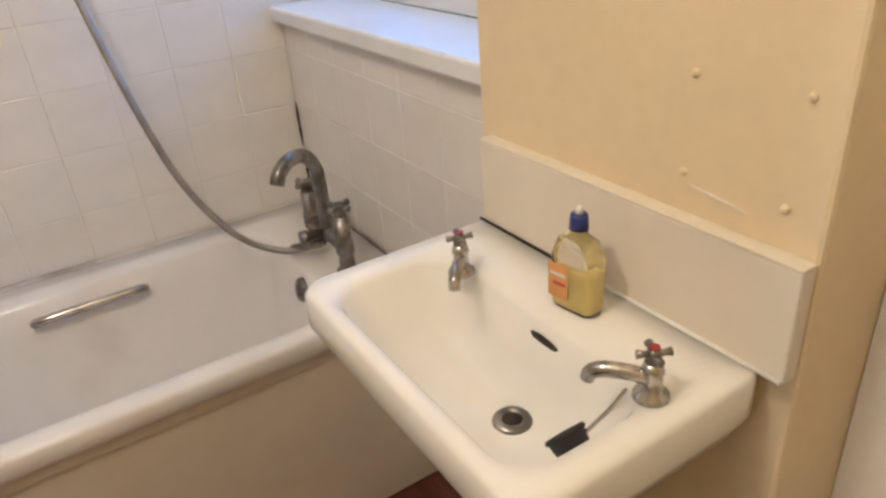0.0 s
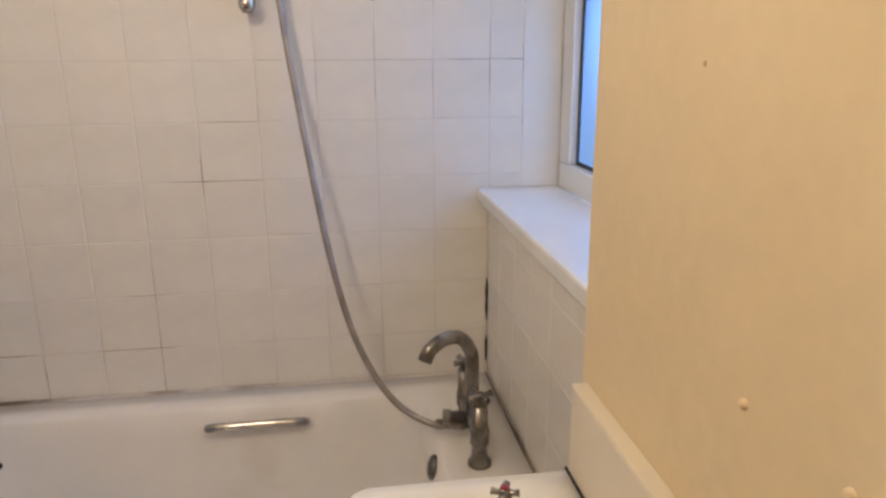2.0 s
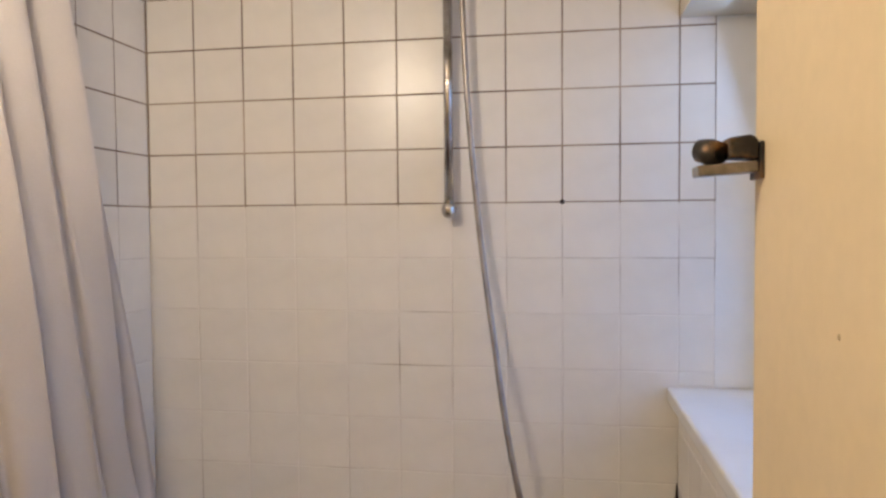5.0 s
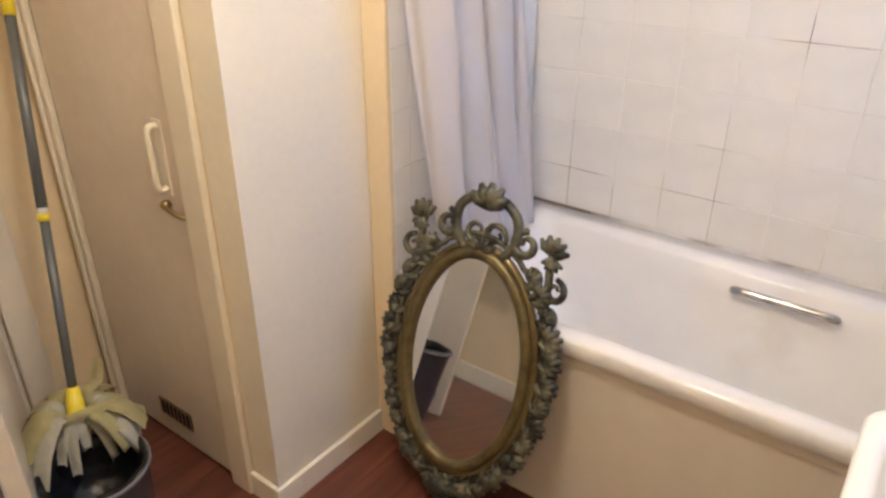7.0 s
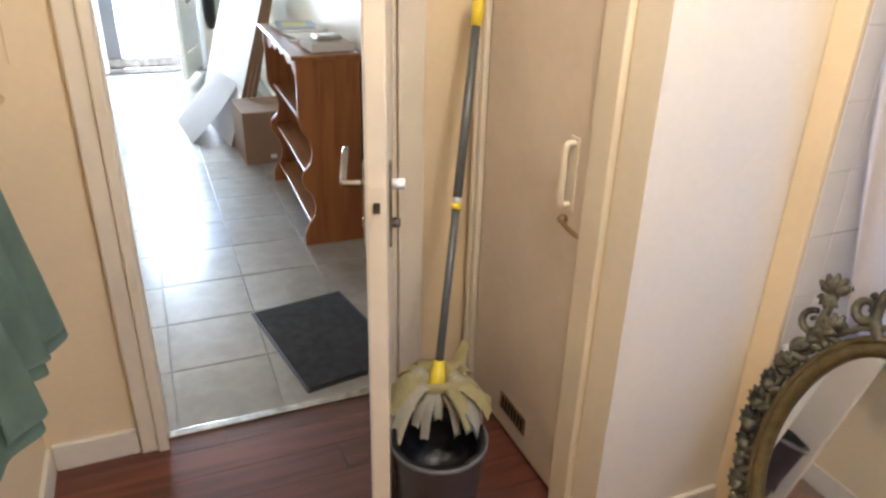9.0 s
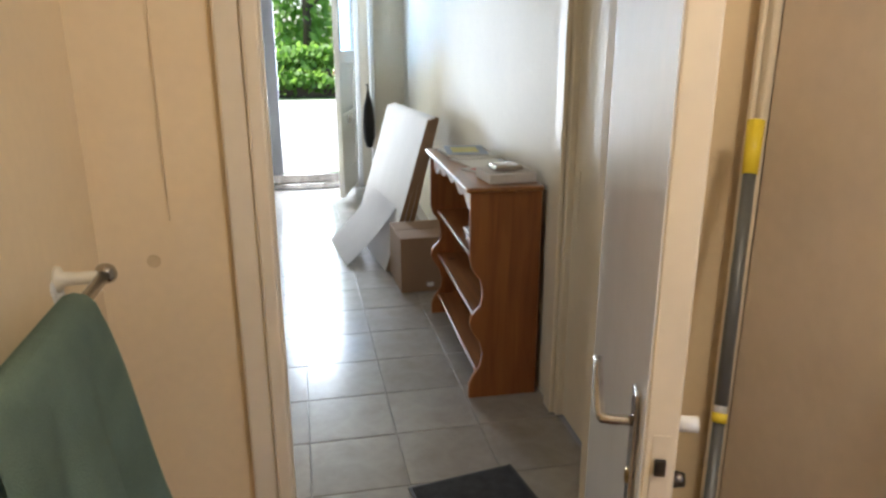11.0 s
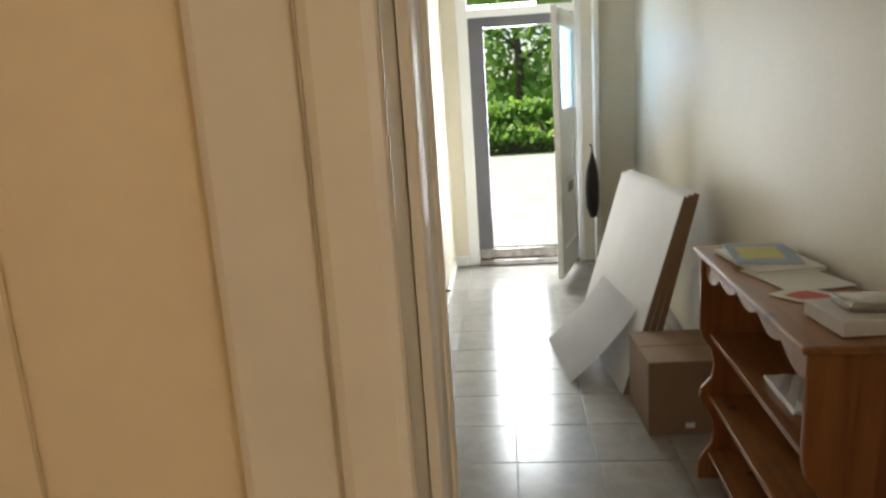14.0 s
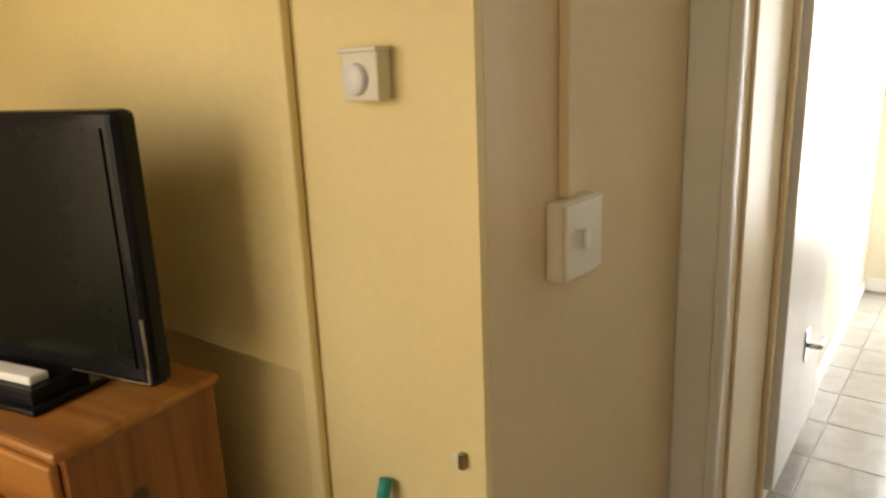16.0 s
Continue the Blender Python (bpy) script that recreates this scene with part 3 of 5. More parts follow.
def rounded_rect(x0, y0, x1, y1, r, seg=6):
    out = []
    for cx, cy, a in ((x1 - r, y1 - r, 0), (x0 + r, y1 - r, 90), (x0 + r, y0 + r, 180), (x1 - r, y0 + r, 270)):
        for k in range(seg + 1):
            t = radians(a + 90 * k / seg)
            out.append((cx + r * math.cos(t), cy + r * math.sin(t)))
    return out


def loops(rings):
    """A skin over closed rings of equal length."""
    bm = bmesh.new()
    vs = [[bm.verts.new(p) for p in r] for r in rings]
    n = len(vs[0])
    for a, b in zip(vs, vs[1:]):
        for i in range(n):
            bm.faces.new((a[i], a[(i + 1) % n], b[(i + 1) % n], b[i]))
    bm.faces.new(vs[-1])
    return bm


def ring(x0, y0, x1, y1, r, z):
    return [(x, y, z) for x, y in rounded_rect(x0, y0, x1, y1, r)]


bath = thing("bathtub", "white enamelled bathtub with a low cream side panel", "bathtub")
tub = loops([ring(-0.682, 0.004, -0.003, 1.526, 0.012, 0.515), ring(-0.688, 0.002, -0.002, 1.528, 0.014, 0.525), ring(-0.688, 0.002, -0.002, 1.528, 0.014, 0.556), ring(-0.682, 0.006, -0.003, 1.524, 0.02, RIM),
             ring(-0.636, 0.19, -0.095, 1.44, 0.07, RIM - 0.001), ring(-0.625, 0.205, -0.108, 1.425, 0.08, RIM - 0.012), ring(-0.612, 0.225, -0.122, 1.40, 0.09, 0.49), ring(-0.575, 0.27, -0.16, 1.30, 0.12, 0.25), ring(-0.53, 0.33, -0.20, 1.2, 0.13, 0.19)])
part("tub", tub, M_TUB, bath, "worn white enamel tub", True)
part("side_panel", box(-0.668, 0.003, 0.005, -0.650, 1.527, 0.514, 0.003), M_PANEL, bath, "cream bath side panel")
part("panel_batten", box(-0.675, 0.003, 0.488, -0.6685, 1.527, 0.514, 0.002), M_PANEL, bath)
grip = part("grip_bar", tube(smooth_path([(-0.118, 0.53, 0.508), (-0.142, 0.545, 0.522), (-0.144, 0.66, 0.524), (-0.142, 0.775, 0.522), (-0.118, 0.79, 0.508)], 5), 0.011), M_CHROME, bath, "brown-tarnished chrome grip bar", True)
grip2 = part("overflow_plate", lathe([(0, 0.016), (0.012, 0.016), (0.028, 0.010), (0.032, 0.0), (0.0, 0.0)], 18, Matrix.Translation((-0.415, 0.215, 0.520)) @ Matrix.Rotation(radians(-78), 4, "X")), M_CHROME_DARK, bath, "dark overflow with a plug in it", True)
part("mastic_bead", tube([(-0.006, 0.01, RIM + 0.001), (-0.006, 1.52, RIM + 0.001)], 0.005, 6), M_GROUT, bath)
part("mastic_bead", tube([(-0.68, 1.525, RIM + 0.001), (-0.01, 1.525, RIM + 0.001)], 0.005, 6), M_GROUT, bath)
part("mastic_bead", tube([(-0.68, 0.006, RIM + 0.001), (-0.01, 0.006, RIM + 0.001)], 0.0022, 6), M_GROUT_DIRTY, bath, "brown-stained mastic bead")

# mould streak in the tile corner
for z0, z1 in ((0.60, 0.68), (0.73, 0.86)):
    bm = tube([(-0.004, 0.003, z0 + (z1 - z0) * k / 6) for k in range(7)], [0.001, 0.003, 0.0045, 0.003, 0.005, 0.0035, 0.001], 6)
    tagged(mesh_object("mould_streak", bm, M_MOULD), "black mould streak in the tiled corner", "stain")
tagged(mesh_object("screw_hole", lathe([(0, 0.0012), (0.006, 0.001), (0.007, 0)], 12, Matrix.Translation((0.0, 2 * P, Z0)) @ Matrix.Rotation(radians(-90), 4, "Y")), M_MOULD), "dark plugged screw hole in the tiles", "screw hole")

# ---- bath mixer tap ----


def cross_head(m, s=1.0):
    """A four-armed tap head on a short spindle."""
    bm = lathe([(0.016 * s, 0), (0.015 * s, 0.012 * s), (0.011 * s, 0.02 * s), (0.012 * s, 0.03 * s), (0.008 * s, 0.034 * s), (0, 0.034 * s)], 14)
    for k in range(4):
        a = math.pi / 2 * k + 0.4
        tube([(0, 0, 0.022 * s), (0.018 * s * math.cos(a), 0.018 * s * math.sin(a), 0.024 * s), (0.030 * s * math.cos(a), 0.030 * s * math.sin(a), 0.025 * s)], [0.008 * s, 0.006 * s, 0.0085 * s], 8, bm)
    return moved(bm, m)


mixer = thing("bath_mixer_tap", "tarnished chrome bath mixer tap with a swan neck", "tap", m=pose(-0.392, 0.118, RIM))
for dx in (-0.095, 0.095):
    part("pillar", lathe([(0, 0), (0.027, 0), (0.027, 0.010), (0.019, 0.016), (0.017, 0.05), (0.022, 0.055), (0.022, 0.09), (0.019, 0.095), (0.018, 0.150), (0, 0.150)], 16, Matrix.Translation((dx, 0, 0))), M_CHROME_DARK, mixer, smooth=True)
    part("tap_head", cross_head(Matrix.Translation((dx, 0, 0.148)), 1.0), M_CHROME_DARK, mixer, smooth=True)
part("bridge", tube([(-0.10, 0, 0.07), (0.10, 0, 0.07)], 0.018, 14), M_CHROME_DARK, mixer, smooth=True)
part("spout", tube([Matrix.Rotation(radians(24), 3, "Z") @ q for q in smooth_path([(0, 0, 0.06), (0, 0.0, 0.20), (0, 0.006, 0.244), (0, 0.036, 0.282), (0, 0.080, 0.288), (0, 0.116, 0.270), (0, 0.130, 0.246)], 6)], 0.0165, 14), M_CHROME_DARK, mixer, "tall curved swan-neck spout", True)
part("diverter", lathe([(0, 0), (0.013, 0), (0.013, 0.03), (0.018, 0.034), (0.018, 0.05), (0, 0.052)], 12, Matrix.Translation((0.0, 0.02, 0.075)) @ Matrix.Rotation(radians(-90), 4, "X")), M_CHROME_DARK, mixer, smooth=True)

# ---- shower riser and hose ----
riser = thing("shower_riser", "steel shower riser rail on the tiled wall", "shower rail", m=pose(-0.045, 0.612, 0))
part("rail", tube([(0, 0, 1.60), (0, 0, 2.30)], 0.0125, 14), M_CHROME, riser, smooth=True)
part("end_cap", lathe([(0, -0.022), (0.012, -0.02), (0.02, -0.008), (0.021, 0.006), (0.014, 0.02), (0, 0.02)], 16, Matrix.Translation((0, 0, 1.60))), M_CHROME, riser, "round chrome end cap", True)
part("wall_fixing", tube([(0, 0, 1.60), (0.046, 0, 1.60)], 0.010, 10), M_CHROME, riser, smooth=True)
part("wall_fixing", tube([(0, 0, 2.28), (0.046, 0, 2.28)], 0.010, 10), M_CHROME, riser, smooth=True)
HOSE = [(-0.065, 0.575, 2.28), (-0.055, 0.558, 1.90), (-0.050, 0.528, 1.55), (-0.090, 0.487, 1.255), (-0.160, 0.440, 0.98), (-0.212, 0.386, 0.779), (-0.275, 0.307, 0.645), (-0.325, 0.220, 0.593), (-0.375, 0.145, 0.604)]
hose = thing("shower_hose", "brown-grey steel shower hose hanging to the tap", "hose")
part("hose_tube", tube(smooth_path(HOSE, 10), 0.0085, 10), M_HOSE, hose, smooth=True)
part("hose_nut", tube([(-0.332, 0.195, 0.590), (-0.385, 0.137, 0.612)], 0.013, 10), M_CHROME_DARK, hose, smooth=True)

# ---- shower curtain ----


def curtain_mesh():
    bm = bmesh.new()
    nx, nz = 90, 44
    grid = []
    for j in range(nz + 1):
        t = j / nz
        z = 2.24 - t * 1.675
        row = []
        for i in range(nx + 1):
            s = i / nx
            left, right = -0.845 + 0.185 * t, -0.445 + 0.27 * t
            fold = math.sin(s * 3.4 * 2 * math.pi + 0.8 * math.sin(3 * t)) * (0.030 - 0.006 * t) + 0.010 * math.sin(s * 13 + 4 * t) + 0.006 * math.sin(s * 41 - 7 * t)
            x = left + (right - left) * s + 0.010 * math.sin(s * 3.4 * 4 * math.pi + t)
            row.append(bm.verts.new((x, 1.445 + fold - 0.055 * t, z)))
        grid.append(row)
    for j in range(nz):
        for i in range(nx):
            bm.faces.new((grid[j][i], grid[j][i + 1], grid[j + 1][i + 1], grid[j + 1][i]))
    r = bmesh.ops.solidify(bm, geom=bm.faces[:], thickness=0.002)
    return bm


curtain = thing("shower_curtain", "lilac-white shower curtain gathered at the bath end", "shower curtain")
part("curtain_cloth", curtain_mesh(), M_CURTAIN, curtain, smooth=True)
rail_c = thing("curtain_rail", "white curtain rail at the bath end", "curtain rail")
part("rail", tube([(-0.86, 1.445, 2.25), (-0.004, 1.445, 2.25)], 0.011, 10), M_UPVC, rail_c, smooth=True)
part("end_socket", lathe([(0, 0), (0.022, 0), (0.022, 0.01), (0.013, 0.02), (0, 0.02)], 14, Matrix.Translation((-0.001, 1.445, 2.25)) @ Matrix.Rotation(radians(-90), 4, "Y")), M_UPVC, rail_c, smooth=True)
part("hanger", tube([(-0.70, 1.445, 2.26), (-0.70, 1.445, 2.42)], 0.006, 8), M_UPVC, rail_c)

# ---- rusted bracket on the pier ----
brk = thing("rail_bracket", "broken rusty rail bracket on the cream pier", "bracket", m=pose(-1.040, 0.08, 1.635) @ Matrix.Scale(0.85, 4))
part("back_plate", box(-0.028, 0.0005, -0.022, 0.028, 0.006, 0.03, 0.002), M_DARKMETAL, brk)
part("arm", moved(box(-0.024, 0.0065, -0.012, 0.024, 0.088, 0.004, 0.003), pose(0, 0, 0, -4, 0, 0)), M_CHROME_DARK, brk, "worn metal bracket arm")
part("hood", prism([(0.0065, 0.006), (0.046, 0.008), (0.046, 0.036), (0.016, 0.040), (0.0065, 0.032)], 0.046, pose(-0.023, 0, 0, 90, 0, 90), 0.002), M_DARKMETAL, brk, "dark metal hood")
part("clamp", lathe([(0.010, -0.018), (0.017, -0.018), (0.019, 0.0), (0.017, 0.018), (0.010, 0.018), (0.010, -0.018)], 14, pose(0.0, 0.067, 0.018, 0, 78, 35)), M_DARKMETAL, brk, "corroded dark clamp", True)
part("clamp_screw", tube([(-0.018, 0.062, 0.024), (0.022, 0.070, 0.022)], 0.006, 8), M_DARKMETAL, brk, smooth=True)

# ---- wash basin ----
BZ = 0.905
basin = thing("wash_basin", "white ceramic pedestal wash basin with two taps' ledge", "wash basin")
bx0, bx1, by0, by1 = -1.538, -1.040, 0.084, 0.420
part("bowl", loops([ring(-1.42, 0.12, -1.16, 0.26, 0.05, 0.66), ring(-1.50, 0.116, -1.07, 0.36, 0.05, 0.78), ring(bx0 + 0.01, 0.115, bx1 - 0.01, by1 - 0.012, 0.035, 0.825), ring(bx0, by0, bx1, by1, 0.035, 0.850), ring(bx0, by0, bx1, by1, 0.035, BZ - 0.008), ring(bx0 + 0.006, by0 + 0.001, bx1 - 0.006, by1 - 0.006, 0.033, BZ),
                     ring(bx0 + 0.038, by0 + 0.116, bx1 - 0.038, by1 - 0.024, 0.05, BZ - 0.003), ring(bx0 + 0.046, by0 + 0.123, bx1 - 0.046, by1 - 0.031, 0.05, BZ - 0.014), ring(bx0 + 0.075, by0 + 0.135, bx1 - 0.075, by1 - 0.05, 0.05, 0.825), ring(bx0 + 0.12, by0 + 0.145, bx1 - 0.12, by1 - 0.085, 0.03, 0.776), ring(-1.36, 0.245, -1.26, 0.305, 0.02, 0.770)]), M_CERAMIC, basin, "glazed white bowl", True)
part("pedestal", loops([ring(-1.385, 0.118, -1.205, 0.29, 0.06, 0.002), ring(-1.375, 0.12, -1.215, 0.27, 0.06, 0.06), ring(-1.36, 0.12, -1.23, 0.245, 0.05, 0.5), ring(-1.38, 0.12, -1.20, 0.26, 0.05, 0.66)]), M_CERAMIC, basin, "white ceramic pedestal", True)
waste = part("waste", lathe([(0.013, -0.004), (0.014, 0.003), (0.022, 0.004), (0.026, 0.0), (0.027, -0.01)], 20, Matrix.Translation((-1.316, 0.262, 0.7715))), M_CHROME_DARK, basin, "dark metal waste", True)
part("drain_hole", lathe([(0, 0.0012), (0.0135, 0.001), (0.0137, -0.003)], 16, Matrix.Translation((-1.316, 0.262, 0.7715))), M_MOULD, waste, "dark drain hole")
part("overflow_slot", moved(lathe([(0, 0.003), (0.018, 0.002), (0.021, 0)], 16), Matrix.Translation((-1.318, 0.2105, 0.872)) @ Matrix.Rotation(radians(-105), 4, "X") @ Matrix.Diagonal((1.25, 0.5, 1, 1))), M_MOULD, basin, "dark overflow slot", True)
splash = thing("splashback", "pale painted splashback board behind the basin", "splashback")
part("board", box(-1.563, 0.0805, BZ + 0.001, -1.045, 0.103, 1.036, 0.003), M_PANEL, splash)
part("top_edge", box(-1.563, 0.0806, 1.0362, -1.045, 0.1032, 1.0395, 0.0012), M_CREAM_PALE, splash, "cream-painted top edge")
part("sealant_bead", tube([(-1.56, 0.1035, BZ + 0.002), (-1.22, 0.1035, BZ + 0.002)], 0.003, 6), M_CERAMIC, splash, "white sealant bead", True)
sealm = tagged(mesh_object("mastic_bead", tube([(-1.21, 0.105, BZ + 0.001), (-1.12, 0.105, BZ + 0.0015), (-1.04, 0.105, BZ + 0.001)], 0.0022, 6), M_MOULD), "cracked dark mastic line behind the basin", "mastic")


def basin_tap(x, y, turn):
    t = thing("basin_tap", "old chrome basin tap with a four-armed head", "tap", "basin taps", m=pose(x, y, BZ - 0.001, 0, 0, turn) @ Matrix.Scale(0.72, 4))
    part("body", lathe([(0, 0), (0.027, 0), (0.026, 0.006), (0.016, 0.012), (0.014, 0.04), (0.017, 0.045), (0.013, 0.06), (0, 0.06)], 18), M_CHROME, t, smooth=True)
    part("spout", tube(smooth_path([(0, 0, 0.032), (0, 0.03, 0.036), (0, 0.065, 0.036), (0, 0.085, 0.028), (0, 0.09, 0.015)], 5), [0.012] * 15 + [0.011] * 6, 12), M_CHROME, t, smooth=True)
    part("tap_head", cross_head(Matrix.Translation((0, 0, 0.055)), 0.82), M_CHROME_DARK, t, smooth=True)
    part("disc", lathe([(0.008, 0.0), (0.008, 0.003), (0, 0.003)], 12, Matrix.Translation((0, 0, 0.0830))), M_REDDOT, t, "small dark red disc")
    return t


basin_tap(-1.158, 0.222, 48)
basin_tap(-1.492, 0.216, -52)
chain = thing("plug_and_chain", "black rubber plug on a ball chain at the basin", "plug")
CH_PTS = smooth_path([(-1.476, 0.236, 0.912), (-1.484, 0.262, 0.909), (-1.490, 0.29, 0.908), (-1.492, 0.306, 0.905)], 6)
part("ball_chain", tube(CH_PTS, 0.0022, 6), M_CHROME, chain)
part("plug", lathe([(0, -0.006), (0.018, -0.006), (0.02, 0.006), (0.023, 0.008), (0.021, 0.012), (0, 0.013)], 18, Matrix.Translation((-1.484, 0.318, 0.893)) @ Matrix.Rotation(radians(52), 4, "Y")), M_BLACK, chain, smooth=True)

# ---- soap bottle ----
soap = thing("soap_bottle", "half-full amber hand soap bottle with a dark blue cap", "soap bottle", m=pose(-1.322, 0.160, BZ, 0, 0, 8) @ Matrix.Scale(0.84, 4))
part("bottle", loops([ring(-0.036, -0.020, 0.036, 0.020, 0.012, 0.001), ring(-0.038, -0.022, 0.038, 0.022, 0.014, 0.01), ring(-0.038, -0.022, 0.038, 0.022, 0.014, 0.085), ring(-0.03, -0.019, 0.03, 0.019, 0.014, 0.11), ring(-0.013, -0.013, 0.013, 0.013, 0.012, 0.12), ring(-0.012, -0.012, 0.012, 0.012, 0.0115, 0.13)]), M_BOTTLE, soap, "clear plastic bottle", True)
part("soap", loops([ring(-0.034, -0.018, 0.034, 0.018, 0.010, 0.004), ring(-0.035, -0.019, 0.035, 0.019, 0.012, 0.01), ring(-0.035, -0.019, 0.035, 0.019, 0.012, 0.062)]), M_SOAP, soap, "amber liquid soap", True)
part("label", box(0.0, 0.0225, 0.018, 0.036, 0.0235, 0.075, 0.0), M_SOAP_LABEL, soap, "orange printed label")
part("label_bar", box(0.004, 0.0236, 0.055, 0.032, 0.0242, 0.060), M_PAPER, soap)
part("label_bar", box(0.004, 0.0236, 0.040, 0.026, 0.0242, 0.045), M_RED, soap)
part("cap", lathe([(0, 0.152), (0.012, 0.151), (0.013, 0.146), (0.014, 0.128), (0, 0.128)], 16), M_BLUE_CAP, soap, "dark blue cap", True)
part("cap_nozzle", lathe([(0, 0.163), (0.004, 0.162), (0.006, 0.152), (0, 0.152)], 12), M_UPVC, soap, smooth=True)

# ---- wall plugs left in the pier ----
for x, z in ((-1.403, 1.193), (-1.529, 1.193), (-1.399, 1.085), (-1.521, 1.082)):
    w = thing("wall_plug", "old cream plastic plug in the painted pier", "wall plug", "wall plugs on the pier", m=pose(x, 0.08, z, -90, 0, 0))
    part("plug_collar", lathe([(0, 0.005), (0.0025, 0.005), (0.0045, 0.003), (0.005, 0)], 12), M_CREAM, w, smooth=True)

tagged(mesh_object("nail_hole", lathe([(0, 0.0012), (0.0022, 0.001), (0.003, 0)], 10, Matrix.Translation((-1.288, 0.0802, 1.465)) @ Matrix.Rotation(radians(-90), 4, "X")), M_STAIN), "small brown nail hole in the painted pier", "nail hole")
tagged(mesh_object("filler_scar", tube([(-1.408, 0.0801, 1.072), (-1.44, 0.0801, 1.068), (-1.48, 0.0801, 1.063)], [0.001, 0.0022, 0.001], 6), M_CREAM_PALE), "pale filler scar on the painted pier", "filler mark")

# ---- ornate mirror ----
mirror = thing("ornate_mirror", "oval mirror in a pierced dark bronze and gilt frame", "mirror", m=Matrix.Translation((-0.845, 1.262, 0.012)) @ Matrix.Rotation(radians(-90), 4, "Z") @ Matrix.Rotation(radians(90 - 15), 4, "X"))
MC = 0.424


def ellipse(a, b, n, cx=0.0, cy=MC, z=0.0, off=0.0):
    return [(cx + a * math.cos(off + 2 * math.pi * k / n), cy + b * math.sin(off + 2 * math.pi * k / n), z) for k in range(n)]


bm = bmesh.new()
f_ = bm.faces.new([bm.verts.new(p) for p in ellipse(0.170, 0.279, 64, z=0.012)])
r_ = bmesh.ops.extrude_face_region(bm, geom=[f_])
bmesh.ops.translate(bm, vec=(0, 0, -0.004), verts=[v for v in r_["geom"] if isinstance(v, bmesh.types.BMVert)])
part("mirror_glass", bm, M_MIRROR, mirror, "clear oval mirror glass")
part("inner_moulding", tube(ellipse(0.178, 0.287, 72, z=0.015), 0.016, 10, closed=True), M_GILT, mirror, "rubbed gilt oval moulding", True)
part("outer_moulding", tube(ellipse(0.199, 0.308, 72, z=0.010), 0.011, 10, closed=True), M_GILT, mirror, "rubbed gilt outer bead", True)


def scroll(cx, cy, start, turns, r0, r1, thick, z=0.012):
    pts, n = [], int(14 * abs(turns)) + 4
    for k in range(n + 1):
        t = k / n
        a, r = start + turns * 2 * math.pi * t, r0 + (r1 - r0) * t
        pts.append((cx + r * math.cos(a), cy + r * math.sin(a), z + 0.004 * math.sin(6 * t)))
    return tube(pts, [thick * (0.55 + 0.45 * math.sin(math.pi * min(1, 0.15 + k / n))) for k in range(n + 1)], 8)


def leaf_tuft(cx, cy, ang, s, z=0.014):
    bm = bmesh.new()
    for k in range(5):
        a = ang + (k - 2) * 0.55
        tip = (cx + s * math.cos(a), cy + s * math.sin(a), z + 0.006)
        mid = (cx + 0.55 * s * math.cos(a), cy + 0.55 * s * math.sin(a), z + 0.012)
        tube([(cx, cy, z), mid, tip], [0.35 * s * 0.6, 0.30 * s, 0.10 * s], 7, bm)
    return bm


rng = random.Random(5)
part("vine", tube([(x * (1 + 0.03 * math.sin(9 * i)), y, 0.010) for i, (x, y, _) in enumerate(ellipse(0.226, 0.334, 80))], 0.0075, 7, closed=True), M_BRONZE, mirror, smooth=True)
for k in range(38):
    a = 2 * math.pi * (k + 0.5) / 38
    if 0.33 * math.pi < a < 0.67 * math.pi:
        continue
    swell = 1.0 + 0.03 * math.sin(3 * a)
    ex, ey = 0.232 * swell * math.cos(a), MC + 0.338 * swell * math.sin(a)
    d = 1 if math.cos(a) > 0 else -1
    part("scroll", scroll(ex, ey, a + math.pi, d * (1.1 + 0.25 * rng.random()), 0.026, 0.008, 0.0095), M_BRONZE, mirror, smooth=True)
    part("acanthus_leaf", leaf_tuft(ex - 0.004 * math.cos(a), ey - 0.004 * math.sin(a), a + rng.uniform(-0.5, 0.5), rng.uniform(0.028, 0.044)), M_BRONZE, mirror, smooth=True)
# finials at the shoulders and the pierced crest
for d in (-1, 1):
    fx, fy = d * 0.184, MC + 0.340
    part("finial", leaf_tuft(fx, fy, math.pi / 2 - d * 0.25, 0.044), M_BRONZE, mirror, "dark flower finial", True)
    part("finial_flower", leaf_tuft(fx + d * 0.006, fy - 0.012, -math.pi / 2, 0.03), M_BRONZE, mirror, smooth=True)
    part("scroll", tube(smooth_path([(d * 0.15, MC + 0.220, 0.012), (d * 0.185, MC + 0.255, 0.014), (d * 0.185, MC + 0.295, 0.014), (d * 0.184, MC + 0.335, 0.014)], 5), 0.010, 8), M_BRONZE, mirror, smooth=True)
    part("scroll", scroll(d * 0.205, MC + 0.255, math.pi / 2, -d * 1.2, 0.03, 0.008, 0.009), M_BRONZE, mirror, smooth=True)
    part("crest_scroll", tube(smooth_path([(d * 0.055, MC + 0.290, 0.012), (d * 0.085, MC + 0.335, 0.014), (d * 0.082, MC + 0.390, 0.016), (d * 0.045, MC + 0.423, 0.016), (0, MC + 0.430, 0.016)], 6), 0.0125, 9), M_BRONZE, mirror, smooth=True)
    part("crest_scroll", scroll(d * 0.028, MC + 0.340, -d * 0.4, d * 1.2, 0.032, 0.010, 0.008), M_BRONZE, mirror, smooth=True)
    part("crest_scroll", scroll(d * 0.112, MC + 0.340, math.pi / 2, d * 1.3, 0.034, 0.010, 0.011), M_BRONZE, mirror, smooth=True)
